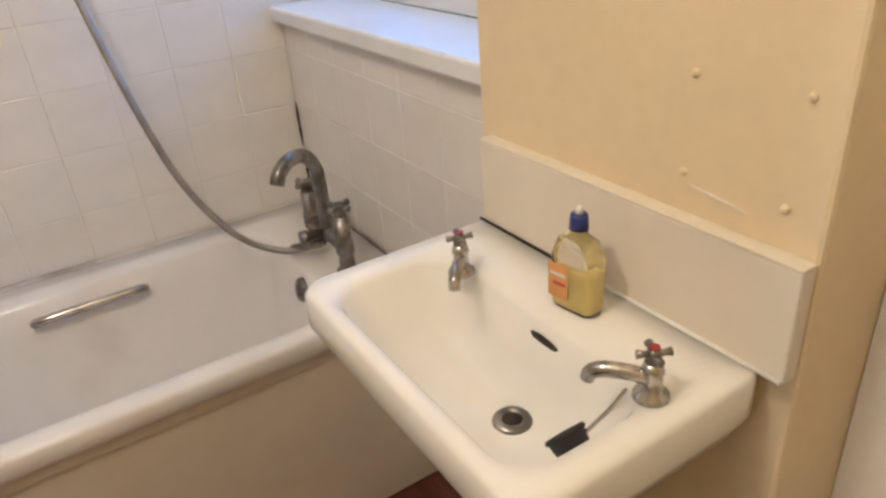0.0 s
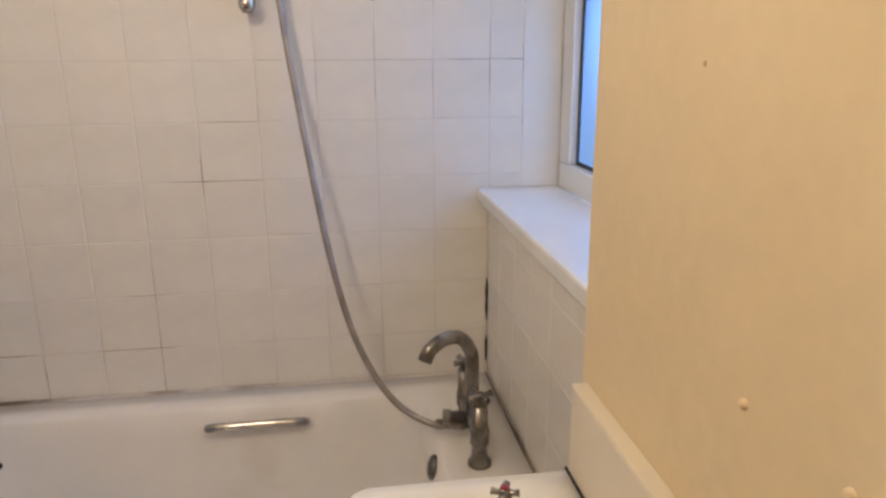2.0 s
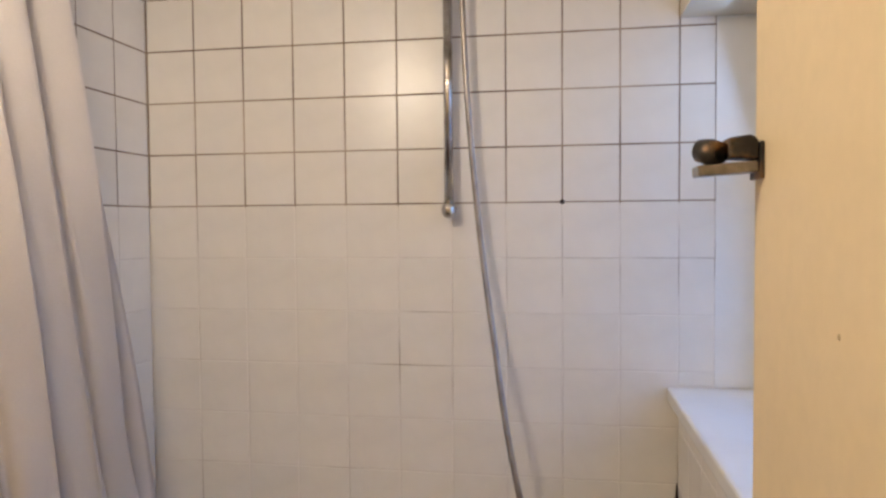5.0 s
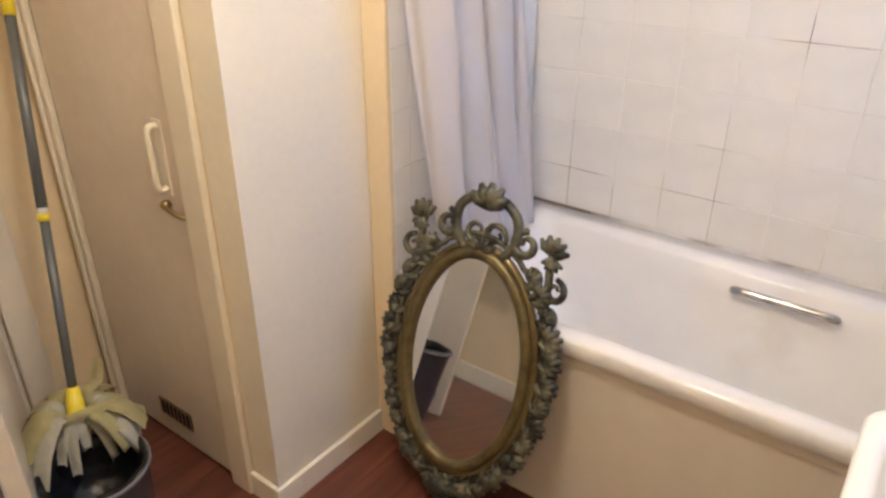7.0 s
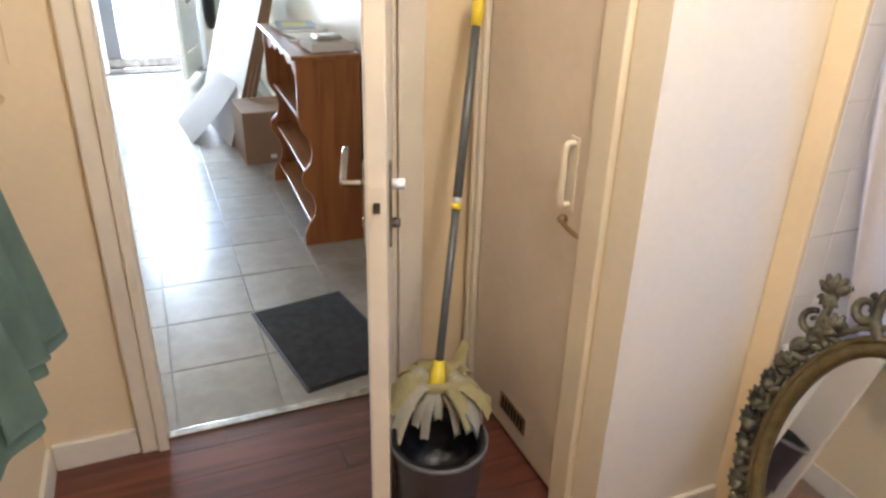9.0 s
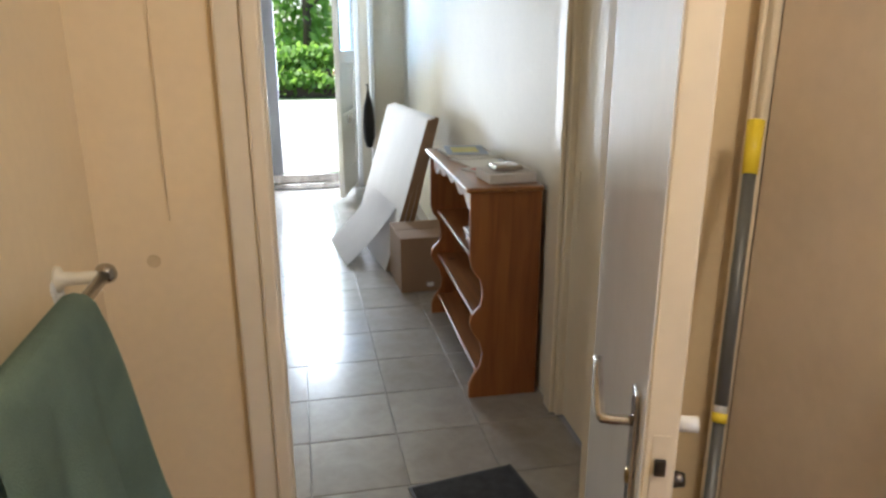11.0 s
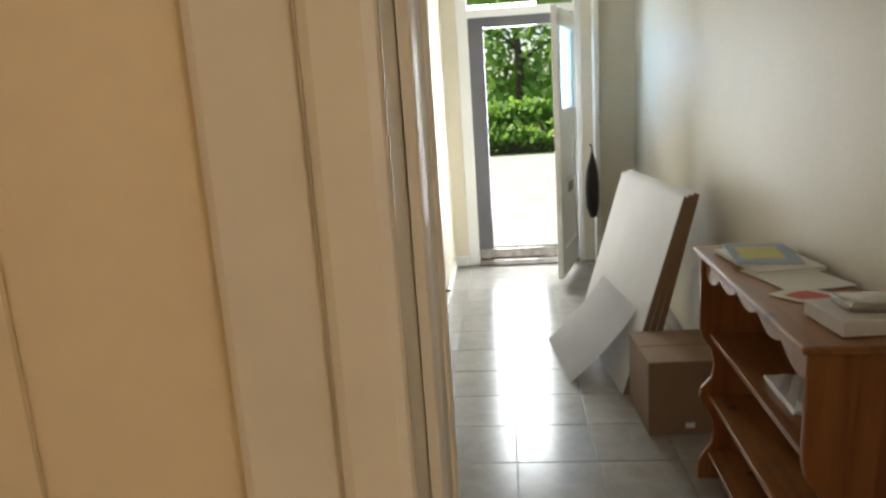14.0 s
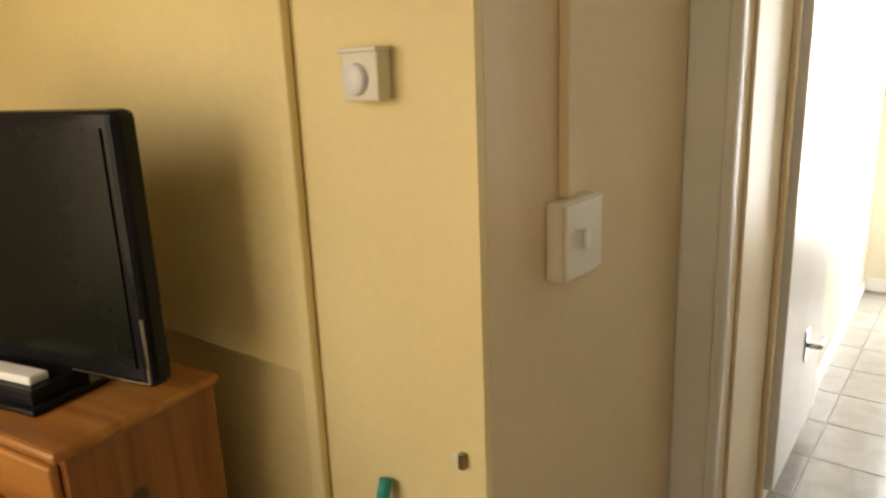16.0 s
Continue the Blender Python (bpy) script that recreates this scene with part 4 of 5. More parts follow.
part("crest_leaf", leaf_tuft(0, MC + 0.405, math.pi / 2, 0.06), M_BRONZE, mirror, "dark crest leaf", True)
part("crest_leaf", leaf_tuft(0, MC + 0.295, math.pi / 2, 0.04), M_BRONZE, mirror, smooth=True)
part("foot_leaf", leaf_tuft(0, MC - 0.345, -math.pi / 2, 0.055), M_BRONZE, mirror, smooth=True)
part("backing_board", moved(lathe([(0, 0), (1, 0), (1, 0.006), (0, 0.006)], 40), Matrix.Translation((0, MC, 0)) @ Matrix.Diagonal((0.19, 0.300, 1, 1))), M_BRONZE, mirror)

# ---- airing cupboard door ----
cup = thing("cupboard_door", "beige flush airing cupboard door with a pull handle", "cupboard door")
part("door_leaf", box(XC - 0.004, 1.787, 0.012, XC + 0.03, 2.325, 1.99, 0.003), M_GLOSS_BEIGE, cup)
part("pull_handle", tube(smooth_path([(XC - 0.005, 1.855, 0.87), (XC - 0.03, 1.855, 0.875), (XC - 0.032, 1.855, 0.945), (XC - 0.03, 1.855, 1.015), (XC - 0.005, 1.855, 1.02)], 5), 0.008, 8), M_GLOSS, cup, "painted-over bow handle", True)
part("pull_plate", box(XC - 0.008, 1.838, 0.855, XC - 0.0045, 1.872, 1.035, 0.001), M_GLOSS, cup)
latch = part("latch", tube(smooth_path([(XC - 0.006, 1.864, 0.828), (XC - 0.022, 1.864, 0.83), (XC - 0.024, 1.83, 0.822), (XC - 0.02, 1.793, 0.815), (XC - 0.006, 1.782, 0.812)], 5), 0.006, 8), M_BRASS, cup, "small brass hook latch", True)
part("latch_knob", lathe([(0, 0), (0.010, 0.0), (0.012, 0.010), (0.008, 0.02), (0, 0.021)], 12, Matrix.Translation((XC - 0.006, 1.864, 0.828)) @ Matrix.Rotation(radians(-90), 4, "Y")), M_BRASS, cup, smooth=True)
vent = part("vent_grille", box(XC - 0.009, 1.96, 0.08, XC - 0.0045, 2.115, 0.14, 0.001), M_BRASS, cup, "brown vent grille")
for k in range(7):
    part("vent_slot", box(XC - 0.0105, 1.97 + 0.02 * k, 0.088, XC - 0.0092, 1.98 + 0.02 * k, 0.132), M_MOULD, vent)
cf = thing("cupboard_frame", "cream frame of the airing cupboard door", "door frame", kind="structure")
for b in ((XC - 0.02, 1.7025, 0, XC - 0.0005, 1.784, 2.06), (XC - 0.02, 2.328, 0, XC - 0.0005, 2.365, 2.06), (XC - 0.02, 1.7845, 1.995, XC - 0.0005, 2.3275, 2.06), (XC - 0.032, 2.345, 0, XC - 0.0205, 2.362, 2.06)):
    part("frame_board", box(*b, 0.005), M_GLOSS, cf)

# ---- bathroom door leaf ----
ang = math.atan2(-0.704, -0.253)
door = thing("bathroom_door", "cream flush bathroom door standing open with lever handles", "door", m=Matrix.Translation((-1.372, 2.45, 0.012)) @ Matrix.Rotation(ang, 4, "Z"))
part("door_leaf", box(0.004, -0.02, 0, 0.745, 0.02, 1.98, 0.003), M_GLOSS, door)
part("corridor_face", box(0.004, -0.0222, 0, 0.743, -0.0202, 1.98), M_GLOSS_SHINY, door, "shiny white corridor face")
part("edge_plate", box(0.7452, -0.011, 0.84, 0.7465, 0.011, 1.00, 0.0005), M_GLOSS, door, "painted-over latch plate")
part("latch_bolt", box(0.7468, -0.007, 0.945, 0.753, 0.007, 0.968, 0.002), M_DARKMETAL, door, "dark latch bolt")
for side in (-1, 1):
    part("back_plate", box(0.668, side * 0.0224, 0.85, 0.704, side * 0.029, 1.03, 0.003), M_CHROME, door)
    part("key_collar", lathe([(0, 0.004), (0.009, 0.004), (0.011, 0)], 12, Matrix.Translation((0.687, side * 0.029, 0.90)) @ Matrix.Rotation(radians(-90 * side), 4, "X")), M_BRASS, door, smooth=True)
part("lever_handle", tube(smooth_path([(0.687, -0.028, 0.985), (0.687, -0.062, 0.985), (0.675, -0.070, 0.990), (0.598, -0.070, 1.030)], 5), 0.0072, 10), M_CHROME, door, "chrome lever handle", True)
part("handle_stub", tube([(0.687, 0.029, 0.985), (0.687, 0.055, 0.985)], 0.011, 12), M_UPVC, door, "white stub of a missing handle", True)
part("turn_knob", tube([(0.687, 0.032, 0.90), (0.687, 0.046, 0.90)], [0.012, 0.009], 12), M_CHROME_DARK, door, "dark turn knob", True)
for z in (0.22, 1.75):
    part("hinge", tube([(-0.002, 0.018, z), (-0.002, 0.018, z + 0.09)], 0.006, 8), M_BRASS, door)

# ---- bucket and mop ----
BX, BY = -1.445, 1.825
bucket = thing("bucket", "dark grey plastic bucket lined with a black bag", "bucket", m=pose(BX, BY, 0.001))
part("pail", lathe([(0, 0), (0.092, 0), (0.098, 0.006), (0.118, 0.27), (0.126, 0.272), (0.126, 0.284), (0.118, 0.284), (0.114, 0.27), (0.09, 0.012), (0, 0.012)], 36), M_BUCKET, bucket, "dark grey plastic pail", True)
bmb = lathe([(0.121, 0.286), (0.112, 0.288), (0.104, 0.25), (0.09, 0.17), (0.05, 0.14), (0, 0.15)], 36)
for v in bmb.verts:
    v.co += 0.006 * noise.noise_vector(v.co * 28)
part("bin_bag", bmb, M_BAG, bucket, "crumpled black plastic liner", True)
part("label_patch", moved(box(-0.022, -0.0015, 0, 0.022, 0.0015, 0.035, 0.001), pose(-0.055, -0.094, 0.10, 0, 0, -31) @ pose(0, 0, 0, -5, 0, 0)), M_BLACK, bucket)
part("label_bar", moved(box(-0.02, -0.0018, 0, 0.02, 0.0018, 0.01, 0.0005), pose(-0.055, -0.094, 0.085, 0, 0, -31) @ pose(0, 0, 0, -5, 0, 0)), M_PLASTIC, bucket)
mop = thing("mop", "grey-handled mop with a yellowed cloth head in the bucket", "mop")
MH = Vector((-1.405, 1.945, 0.345))
MT = Vector((-1.166, 2.284, 1.326))
at = lambda s: MH + (MT - MH) * s
part("pole", tube([at(0.05), at(0.455)], 0.011, 12), M_POLE, mop, "dark grey pole", True)
part("pole", tube([at(0.48), at(0.90)], 0.0125, 12), M_POLE, mop, "dark grey pole", True)
part("pole_joint", tube([at(0.450), at(0.467)], 0.0145, 12), M_YELLOW_PLASTIC, mop, "yellow joint ring", True)
part("pole_sleeve", tube([at(0.467), at(0.505)], 0.0115, 12), M_UPVC, mop, "white joint sleeve", True)
part("grip", tube([at(0.90), at(1.0)], [0.015, 0.017], 12), M_YELLOW_PLASTIC, mop, "yellow grip", True)
part("socket", tube([at(-0.04), at(0.02), at(0.07)], [0.026, 0.022, 0.015], 12), M_YELLOW_PLASTIC, mop, "yellow plastic socket", True)
rng = random.Random(11)


def mop_strip(a, length, drop, rise, w, mat):
    base = MH + Vector((0.012 * math.cos(a), 0.012 * math.sin(a), -0.01))
    out = Vector((math.cos(a), math.sin(a), 0))
    pts = smooth_path([base, base + out * length * 0.35 + Vector((0, 0, rise)), base + out * length * 0.75 + Vector((0, 0, rise * 0.6 - drop * 0.3)), base + out * length + Vector((0, 0, -drop))], 5)
    side = Vector((-math.sin(a), math.cos(a), 0))
    bm = bmesh.new()
    rows = []
    n = len(pts)
    for k, p in enumerate(pts):
        ww = w * (0.5 + 0.6 * math.sin(math.pi * (0.15 + 0.7 * k / n)))
        rows.append([bm.verts.new(p + side * ww * u + Vector((0, 0, 0.006 * math.cos(u * 1.6) + 0.003 * rng.uniform(-1, 1)))) for u in (-1, -0.5, 0, 0.5, 1)])
    for a_, b_ in zip(rows, rows[1:]):
        for i in range(4):
            bm.faces.new((a_[i], a_[i + 1], b_[i + 1], b_[i]))
    bmesh.ops.solidify(bm, geom=bm.faces[:], thickness=0.004)
    part("mop_strip", bm, mat, mop, smooth=True)


FRONT = math.atan2(-0.92, -0.38)
for k in range(26):
    a = FRONT + 0.75 + (2 * math.pi - 1.5) * k / 25 + rng.uniform(-0.12, 0.12)
    yellow = k % 3 != 1
    mop_strip(a, rng.uniform(0.10, 0.145), rng.uniform(0.02, 0.06) if yellow else rng.uniform(0.05, 0.09), rng.uniform(0.025, 0.05), rng.uniform(0.016, 0.024), M_MOP_YELLOW if yellow else M_MOP)
for a, length, drop in ((FRONT - 0.35, 0.075, 0.10), (FRONT + 0.62, 0.09, 0.085), (FRONT - 0.6, 0.085, 0.06), (FRONT + 0.1, 0.05, 0.05)):
    mop_strip(a, length, drop, 0.015, 0.013, M_MOP)
mop_strip(FRONT + 2.3, 0.09, -0.11, 0.05, 0.016, M_MOP_YELLOW)
RIGHT, AHEAD = Vector((0.92, -0.38, 0)), Vector((0.38, 0.92, 0))
band = smooth_path([MH - RIGHT * 0.15 - Vector((0, 0, 0.02)), MH - RIGHT * 0.07 - AHEAD * 0.035 + Vector((0, 0, 0.012)), MH - AHEAD * 0.045 + Vector((0, 0, 0.03)), MH + RIGHT * 0.08 - AHEAD * 0.03 + Vector((0, 0, 0.024)), MH + RIGHT * 0.15 - Vector((0, 0, 0.045))], 6)
bm = bmesh.new()
rows = [[bm.verts.new(p + Vector((0, 0, 0.016 * u)) - AHEAD * 0.006 * math.cos(1.6 * u)) for u in (-1, -0.5, 0, 0.5, 1)] for p in band]
for a_, b_ in zip(rows, rows[1:]):
    for i in range(4):
        bm.faces.new((a_[i], a_[i + 1], b_[i + 1], b_[i]))
bmesh.ops.solidify(bm, geom=bm.faces[:], thickness=0.004)
part("mop_band", bm, M_MOP_YELLOW, mop, "yellow-striped cloth band", True)

# ---- towel rail, towel, cord ----
RX, RZ = -2.352, 1.130
trail = thing("towel_rail", "chrome towel rail on chipped white wall brackets", "towel rail")
part("rail", tube([(RX, 2.185, RZ), (RX, 1.565, RZ)], 0.0095, 14), M_CHROME, trail, smooth=True)
for y in (2.168, 1.58):
    br = part("wall_bracket", lathe([(0, 0), (0.021, 0), (0.020, 0.006), (0.012, 0.010), (0.010, 0.03), (0.010, 0.06), (0, 0.06)], 14, Matrix.Translation((XW, y, RZ)) @ Matrix.Rotation(radians(90), 4, "Y")), M_PLASTIC, trail, "chipped white bracket", True)
    part("end_ball", lathe([(0, -0.018), (0.012, -0.014), (0.017, 0.0), (0.012, 0.014), (0, 0.018)], 14, Matrix.Translation((RX, y + (0.016 if y > 2 else -0.016), RZ)) @ Matrix.Rotation(radians(90), 4, "X")), M_CHROME, br, smooth=True)
    for k in range(5):
        part("chipped_plaster", lathe([(0, 0.004), (0.010, 0.003), (0.013, 0)], 8, Matrix.Translation((XW, y + 0.02 * math.cos(k * 1.9 + 1), RZ - 0.028 + 0.026 * math.sin(k * 2.3))) @ Matrix.Rotation(radians(90), 4, "Y")), M_PAPER, br)


def towel_mesh(y0=2.045, width=0.42, out=0.0, share=1.0):
    """Cloth hung over the rail from y0, its two sides hanging down."""
    bm = bmesh.new()
    ny, ns = 60, 64
    rows = []
    for j in range(ny + 1):
        y = y0 - width * j / ny
        v = (2.045 - y) / 0.42
        row = []
        for i in range(ns + 1):
            s = (i / ns) * 2 - 1
            drop, side, r = abs(s), (1 if s > 0 else -1), 0.017 + out
            length = (0.52 if s > 0 else 0.44) * share
            run = drop * (length + r * math.pi / 2)
            if run < r * math.pi / 2:
                x, z = RX + side * r * math.sin(run / r), RZ + r * math.cos(run / r)
                hang = 0.0
            else:
                hang = (run - r * math.pi / 2) / length
                reach = (0.055 if s > 0 else 0.02) * hang ** 0.75 * (1 - 0.35 * v)
                wav = (0.030 if s > 0 else 0.010) * hang * math.sin(v * 17 + (0.9 if s > 0 else 0.2)) + 0.007 * hang * math.sin(v * 39 + 2 * s)
                x, z = RX + side * (r + reach + wav), RZ - hang * length * (0.95 + 0.05 * math.cos(v * 6))
            flare = 0.05 * hang * math.exp(-8 * v) * (1 if s > 0 else -0.4)
            row.append(bm.verts.new((max(x, XW + 0.012), y + flare + 0.006 * math.sin(drop * 9), z)))
        rows.append(row)
    for a, b in zip(rows, rows[1:]):
        for i in range(ns):
            bm.faces.new((a[i], a[i + 1], b[i + 1], b[i]))
    bmesh.ops.solidify(bm, geom=bm.faces[:], thickness=0.005)
    return bm


towel = thing("towel", "sage green towel folded over the towel rail", "towel")
part("towel_cloth", towel_mesh(), M_TOWEL, towel, smooth=True)
part("towel_fold", towel_mesh(2.022, 0.36, 0.010, 0.93), M_TOWEL, towel, "folded-over outer layer", True)
cord = thing("pull_cord", "thin light-switch pull cord beside the bathroom door", "pull cord")
part("cord", tube([(-2.280, 2.378, CEIL), (-2.280, 2.390, 1.7), (-2.286, 2.3925, 1.158)], 0.0011, 6), M_STAIN, cord)
part("ceiling_switch", lathe([(0, -0.035), (0.02, -0.03), (0.036, -0.006), (0.038, 0), (0, 0)], 16, Matrix.Translation((-2.280, 2.360, CEIL))), M_PLASTIC, cord, smooth=True)
tagged(mesh_object("wall_stain", moved(lathe([(0, 0.0008), (0.010, 0.0008), (0.013, 0)], 14), Matrix.Translation((-2.324, 2.3995, 1.080)) @ Matrix.Rotation(radians(90), 4, "X")), M_STAIN), "small brown stain on the cream wall", "stain")
tagged(mesh_object("frame_chip", moved(lathe([(0, 0.0012), (0.010, 0.001), (0.013, 0)], 12), Matrix.Translation((-2.1030, 2.41, 1.0)) @ Matrix.Rotation(radians(90), 4, "Y") @ Matrix.Diagonal((2.2, 1, 1, 1))), M_MOULD), "dark chipped patch on the door frame", "chip")

# ceiling lamp of the bathroom
lampb = thing("ceiling_lamp", "plain bulb holder on the bathroom ceiling", "ceiling lamp", m=pose(-1.40, 1.02, CEIL))
part("rose", lathe([(0, -0.02), (0.03, -0.018), (0.045, -0.004), (0.045, 0), (0, 0)], 18), M_PLASTIC, lampb, smooth=True)
part("flex", tube([(0, 0, -0.02), (0, 0, -0.10)], 0.003, 6), M_PLASTIC, lampb)
part("holder", lathe([(0.015, -0.10), (0.018, -0.12), (0.016, -0.15), (0.0, -0.15)], 14), M_PLASTIC, lampb, smooth=True)

# ---- corridor things ----
mat_m = Matrix.Translation((-1.505, 2.827, 0.0)) @ Matrix.Rotation(radians(9.3), 4, "Z")
dm = thing("door_mat", "charcoal ribbed door mat outside the bathroom", "door mat", m=mat_m)
part("carpet_face", box(-0.183, -0.293, 0.001, 0.183, 0.293, 0.010, 0.004), M_MAT, dm)
part("mat_edge", box(-0.195, -0.305, 0.0005, 0.195, 0.305, 0.005, 0.002), M_BLACK, dm)


# pine shelf unit with shaped sides
def shaped_side(depth, h):
    """The outline of a shelf side: scalloped along its front edge."""
    pts = [(0, 0), (depth, 0)]
    pts += [(depth, 0.06), (depth - 0.015, 0.10), (depth - 0.05, 0.15), (depth - 0.058, 0.20), (depth - 0.045, 0.26), (depth - 0.01, 0.31), (depth, 0.345), (depth - 0.008, 0.38), (depth - 0.045, 0.42), (depth - 0.055, 0.47), (depth - 0.045, 0.53), (depth - 0.01, 0.58), (depth, 0.62), (depth, h)]
    return pts + [(0, h)]


SM = Matrix.Translation((-1.100, 3.655, 0)) @ Matrix.Rotation(radians(-1.5), 4, "Z")
shelf = thing("shelf_unit", "low orange pine shelf unit with scalloped sides", "shelf unit", m=SM)
SL, SD, SH = 1.00, 0.295, 0.90
# local x towards the wall, the front at x = -SD, y along the corridor
for y in (0.0, SL - 0.02):
    part("side_panel", prism([(-x, z) for x, z in shaped_side(SD, SH)], 0.02, Matrix.Translation((0, y + 0.02, 0)) @ Matrix.Rotation(radians(90), 4, "X"), 0.003), M_PINE, shelf, "knotty orange pine side")
part("top_board", box(-SD - 0.02, -0.02, SH, 0.0, SL + 0.02, SH + 0.02, 0.006), M_PINE_TOP, shelf, "orange pine top")
for z in (0.10, 0.335, 0.580):
    part("shelf_board", box(-SD + 0.035, 0.0205, z, -0.008, SL - 0.0205, z + 0.018, 0.003), M_PINE_TOP, shelf)
part("back_panel", box(-0.0075, 0.0205, 0.02, -0.001, SL - 0.0205, SH - 0.001), M_PINE, shelf)
wave = [(0.0205, 0.0)]
for k in range(41):
    s = k / 40
    wave.append((0.0205 + (SL - 0.041) * s, -0.075 - 0.028 * abs(math.sin(s * math.pi * 5)) + 0.045 * math.sin(s * math.pi)))
wave.append((SL - 0.0205, 0.0))
part("apron", prism(wave, 0.016, Matrix.Translation((-SD + 0.016, 0, SH - 0.001)) @ Matrix.Rotation(radians(90), 4, "Z") @ Matrix.Rotation(radians(90), 4, "X"), 0.0), M_PINE_TOP, shelf, "wavy-edged pine apron")

# papers on the shelf
TOP = SH + 0.0215


def booklet(name, label, x, y, turn, w, h, t, mat, z=TOP, cover=None):
    o = thing(name, label, "booklet", m=SM @ pose(x, y, z, 0, 0, turn))
    part("pages", box(-w / 2 + 0.002, -h / 2 + 0.002, 0.0005, w / 2 - 0.002, h / 2 - 0.002, t - 0.001), M_PAPER, o)
    part("cover", box(-w / 2, -h / 2, t - 0.001, w / 2, h / 2, t + 0.0008, 0.0004, 1), mat, o)
    if cover:
        part("cover_patch", box(-w * 0.35, -h * 0.3, t + 0.0009, w * 0.3, h * 0.32, t + 0.0013), cover, o)


booklet("newspaper", "folded white newspaper on the pine shelf unit", -0.14, 0.76, 8, 0.22, 0.32, 0.012, M_PAPER)
booklet("brochure", "blue-grey brochure on the newspaper", -0.15, 0.79, -6, 0.20, 0.28, 0.008, M_PAPER_BLUE, TOP + 0.0135, M_PAPER_YELLOW)
booklet("letter", "white letter on the pine shelf unit", -0.13, 0.54, 14, 0.20, 0.26, 0.004, M_PAPER)
booklet("leaflet", "red and white leaflet on the pine shelf unit", -0.15, 0.34, 38, 0.13, 0.19, 0.003, M_PAPER, TOP, M_RED)
dish = thing("box_of_papers", "small grey box with a wrapped packet on it", "box", m=SM @ pose(-0.12, 0.13, TOP, 0, 0, 6))
part("box_body", box(-0.10, -0.09, 0.0005, 0.10, 0.09, 0.04, 0.003), M_WHITEBOARD, dish)
bmp = box(-0.06, -0.05, 0.041, 0.06, 0.05, 0.066, 0.008)
bmesh.ops.subdivide_edges(bmp, edges=bmp.edges[:], cuts=2, use_grid_fill=True)
for v in bmp.verts:
    v.co += 0.006 * noise.noise_vector(v.co * 60)
    v.co.z = max(v.co.z, 0.041)
part("foil_packet", bmp, M_CHROME, dish, "crumpled silver packet")
bot = thing("glass_bottle", "clear glass bottle lying on the middle shelf", "bottle", m=SM @ pose(-0.17, 0.16, 0.599 + 0.031, 0, 90, 62))
part("bottle_body", lathe([(0, -0.10), (0.028, -0.098), (0.030, -0.09), (0.030, 0.04), (0.012, 0.09), (0.012, 0.13), (0, 0.13)], 20), M_CLEAR, bot, smooth=True)
bag = thing("plastic_bag", "crumpled clear blister pack on the middle shelf", "packaging", m=SM @ pose(-0.15, 0.42, 0.599))
bmp = box(-0.06, -0.12, 0.0005, 0.06, 0.12, 0.02, 0.003)
bmesh.ops.subdivide_edges(bmp, edges=bmp.edges[:], cuts=3, use_grid_fill=True)
for v in bmp.verts:
    v.co += 0.008 * noise.noise_vector(v.co * 40)
    v.co.z = max(v.co.z, 0.0005)
part("pack", bmp, M_UPVC, bag)

# leaning boards and the bent sheet in front of them
for k in range(3):
    o = thing("leaning_board", "large white-faced board leaning on the corridor wall", "board", "boards leaning on the wall", m=Matrix.Translation((-1.53 + 0.045 * k, 5.42 + 0.012 * k, 0.001)) @ Matrix.Rotation(radians(6.3), 4, "Z") @ Matrix.Rotation(radians(17 - 1.2 * k), 4, "Y"))
    part("board_core", box(0.001, 0.001, 0, 0.030, 1.059, 1.025, 0.0), M_CARD, o, "brown board core")
    part("white_face", box(-0.002, 0.0, 0, 0.0005, 1.06, 1.03), M_WHITEBOARD, o, "white face")
sheet = thing("bent_board", "white cardboard panel propped at a slant on the floor", "board")
prof = smooth_path([(0.0, 0.006), (0.11, 0.11), (0.21, 0.22), (0.29, 0.32), (0.34, 0.40)], 6)
bm = bmesh.new()
rows = [[bm.verts.new((-1.775 + q[0] - 0.11 * (y - 5.57), y, q[1])) for q in prof] for y in (5.57, 5.9, 6.25)]
for a, b in zip(rows, rows[1:]):
    for i in range(len(a) - 1):
        bm.faces.new((a[i], a[i + 1], b[i + 1], b[i]))
bmesh.ops.solidify(bm, geom=bm.faces[:], thickness=0.012)
part("panel", bm, M_WHITEBOARD, sheet, smooth=False)

# cardboard box
cb = thing("cardboard_box", "plain brown cardboard box beside the shelf unit", "cardboard box", m=pose(-1.315, 5.20, 0.001, 0, 0, 2))
part("carton", box(-0.18, -0.2, 0, 0.18, 0.2, 0.335, 0.003), M_CARD, cb)
part("flap", box(-0.18, -0.2, 0.3355, 0.18, -0.003, 0.340, 0.001), M_CARD, cb)
part("flap", box(-0.18, 0.003, 0.3355, 0.18, 0.2, 0.340, 0.001), M_CARD, cb)
part("hand_hole", box(-0.02, -0.2008, 0.03, 0.02, -0.2002, 0.055), M_PAPER, cb, "small white label")

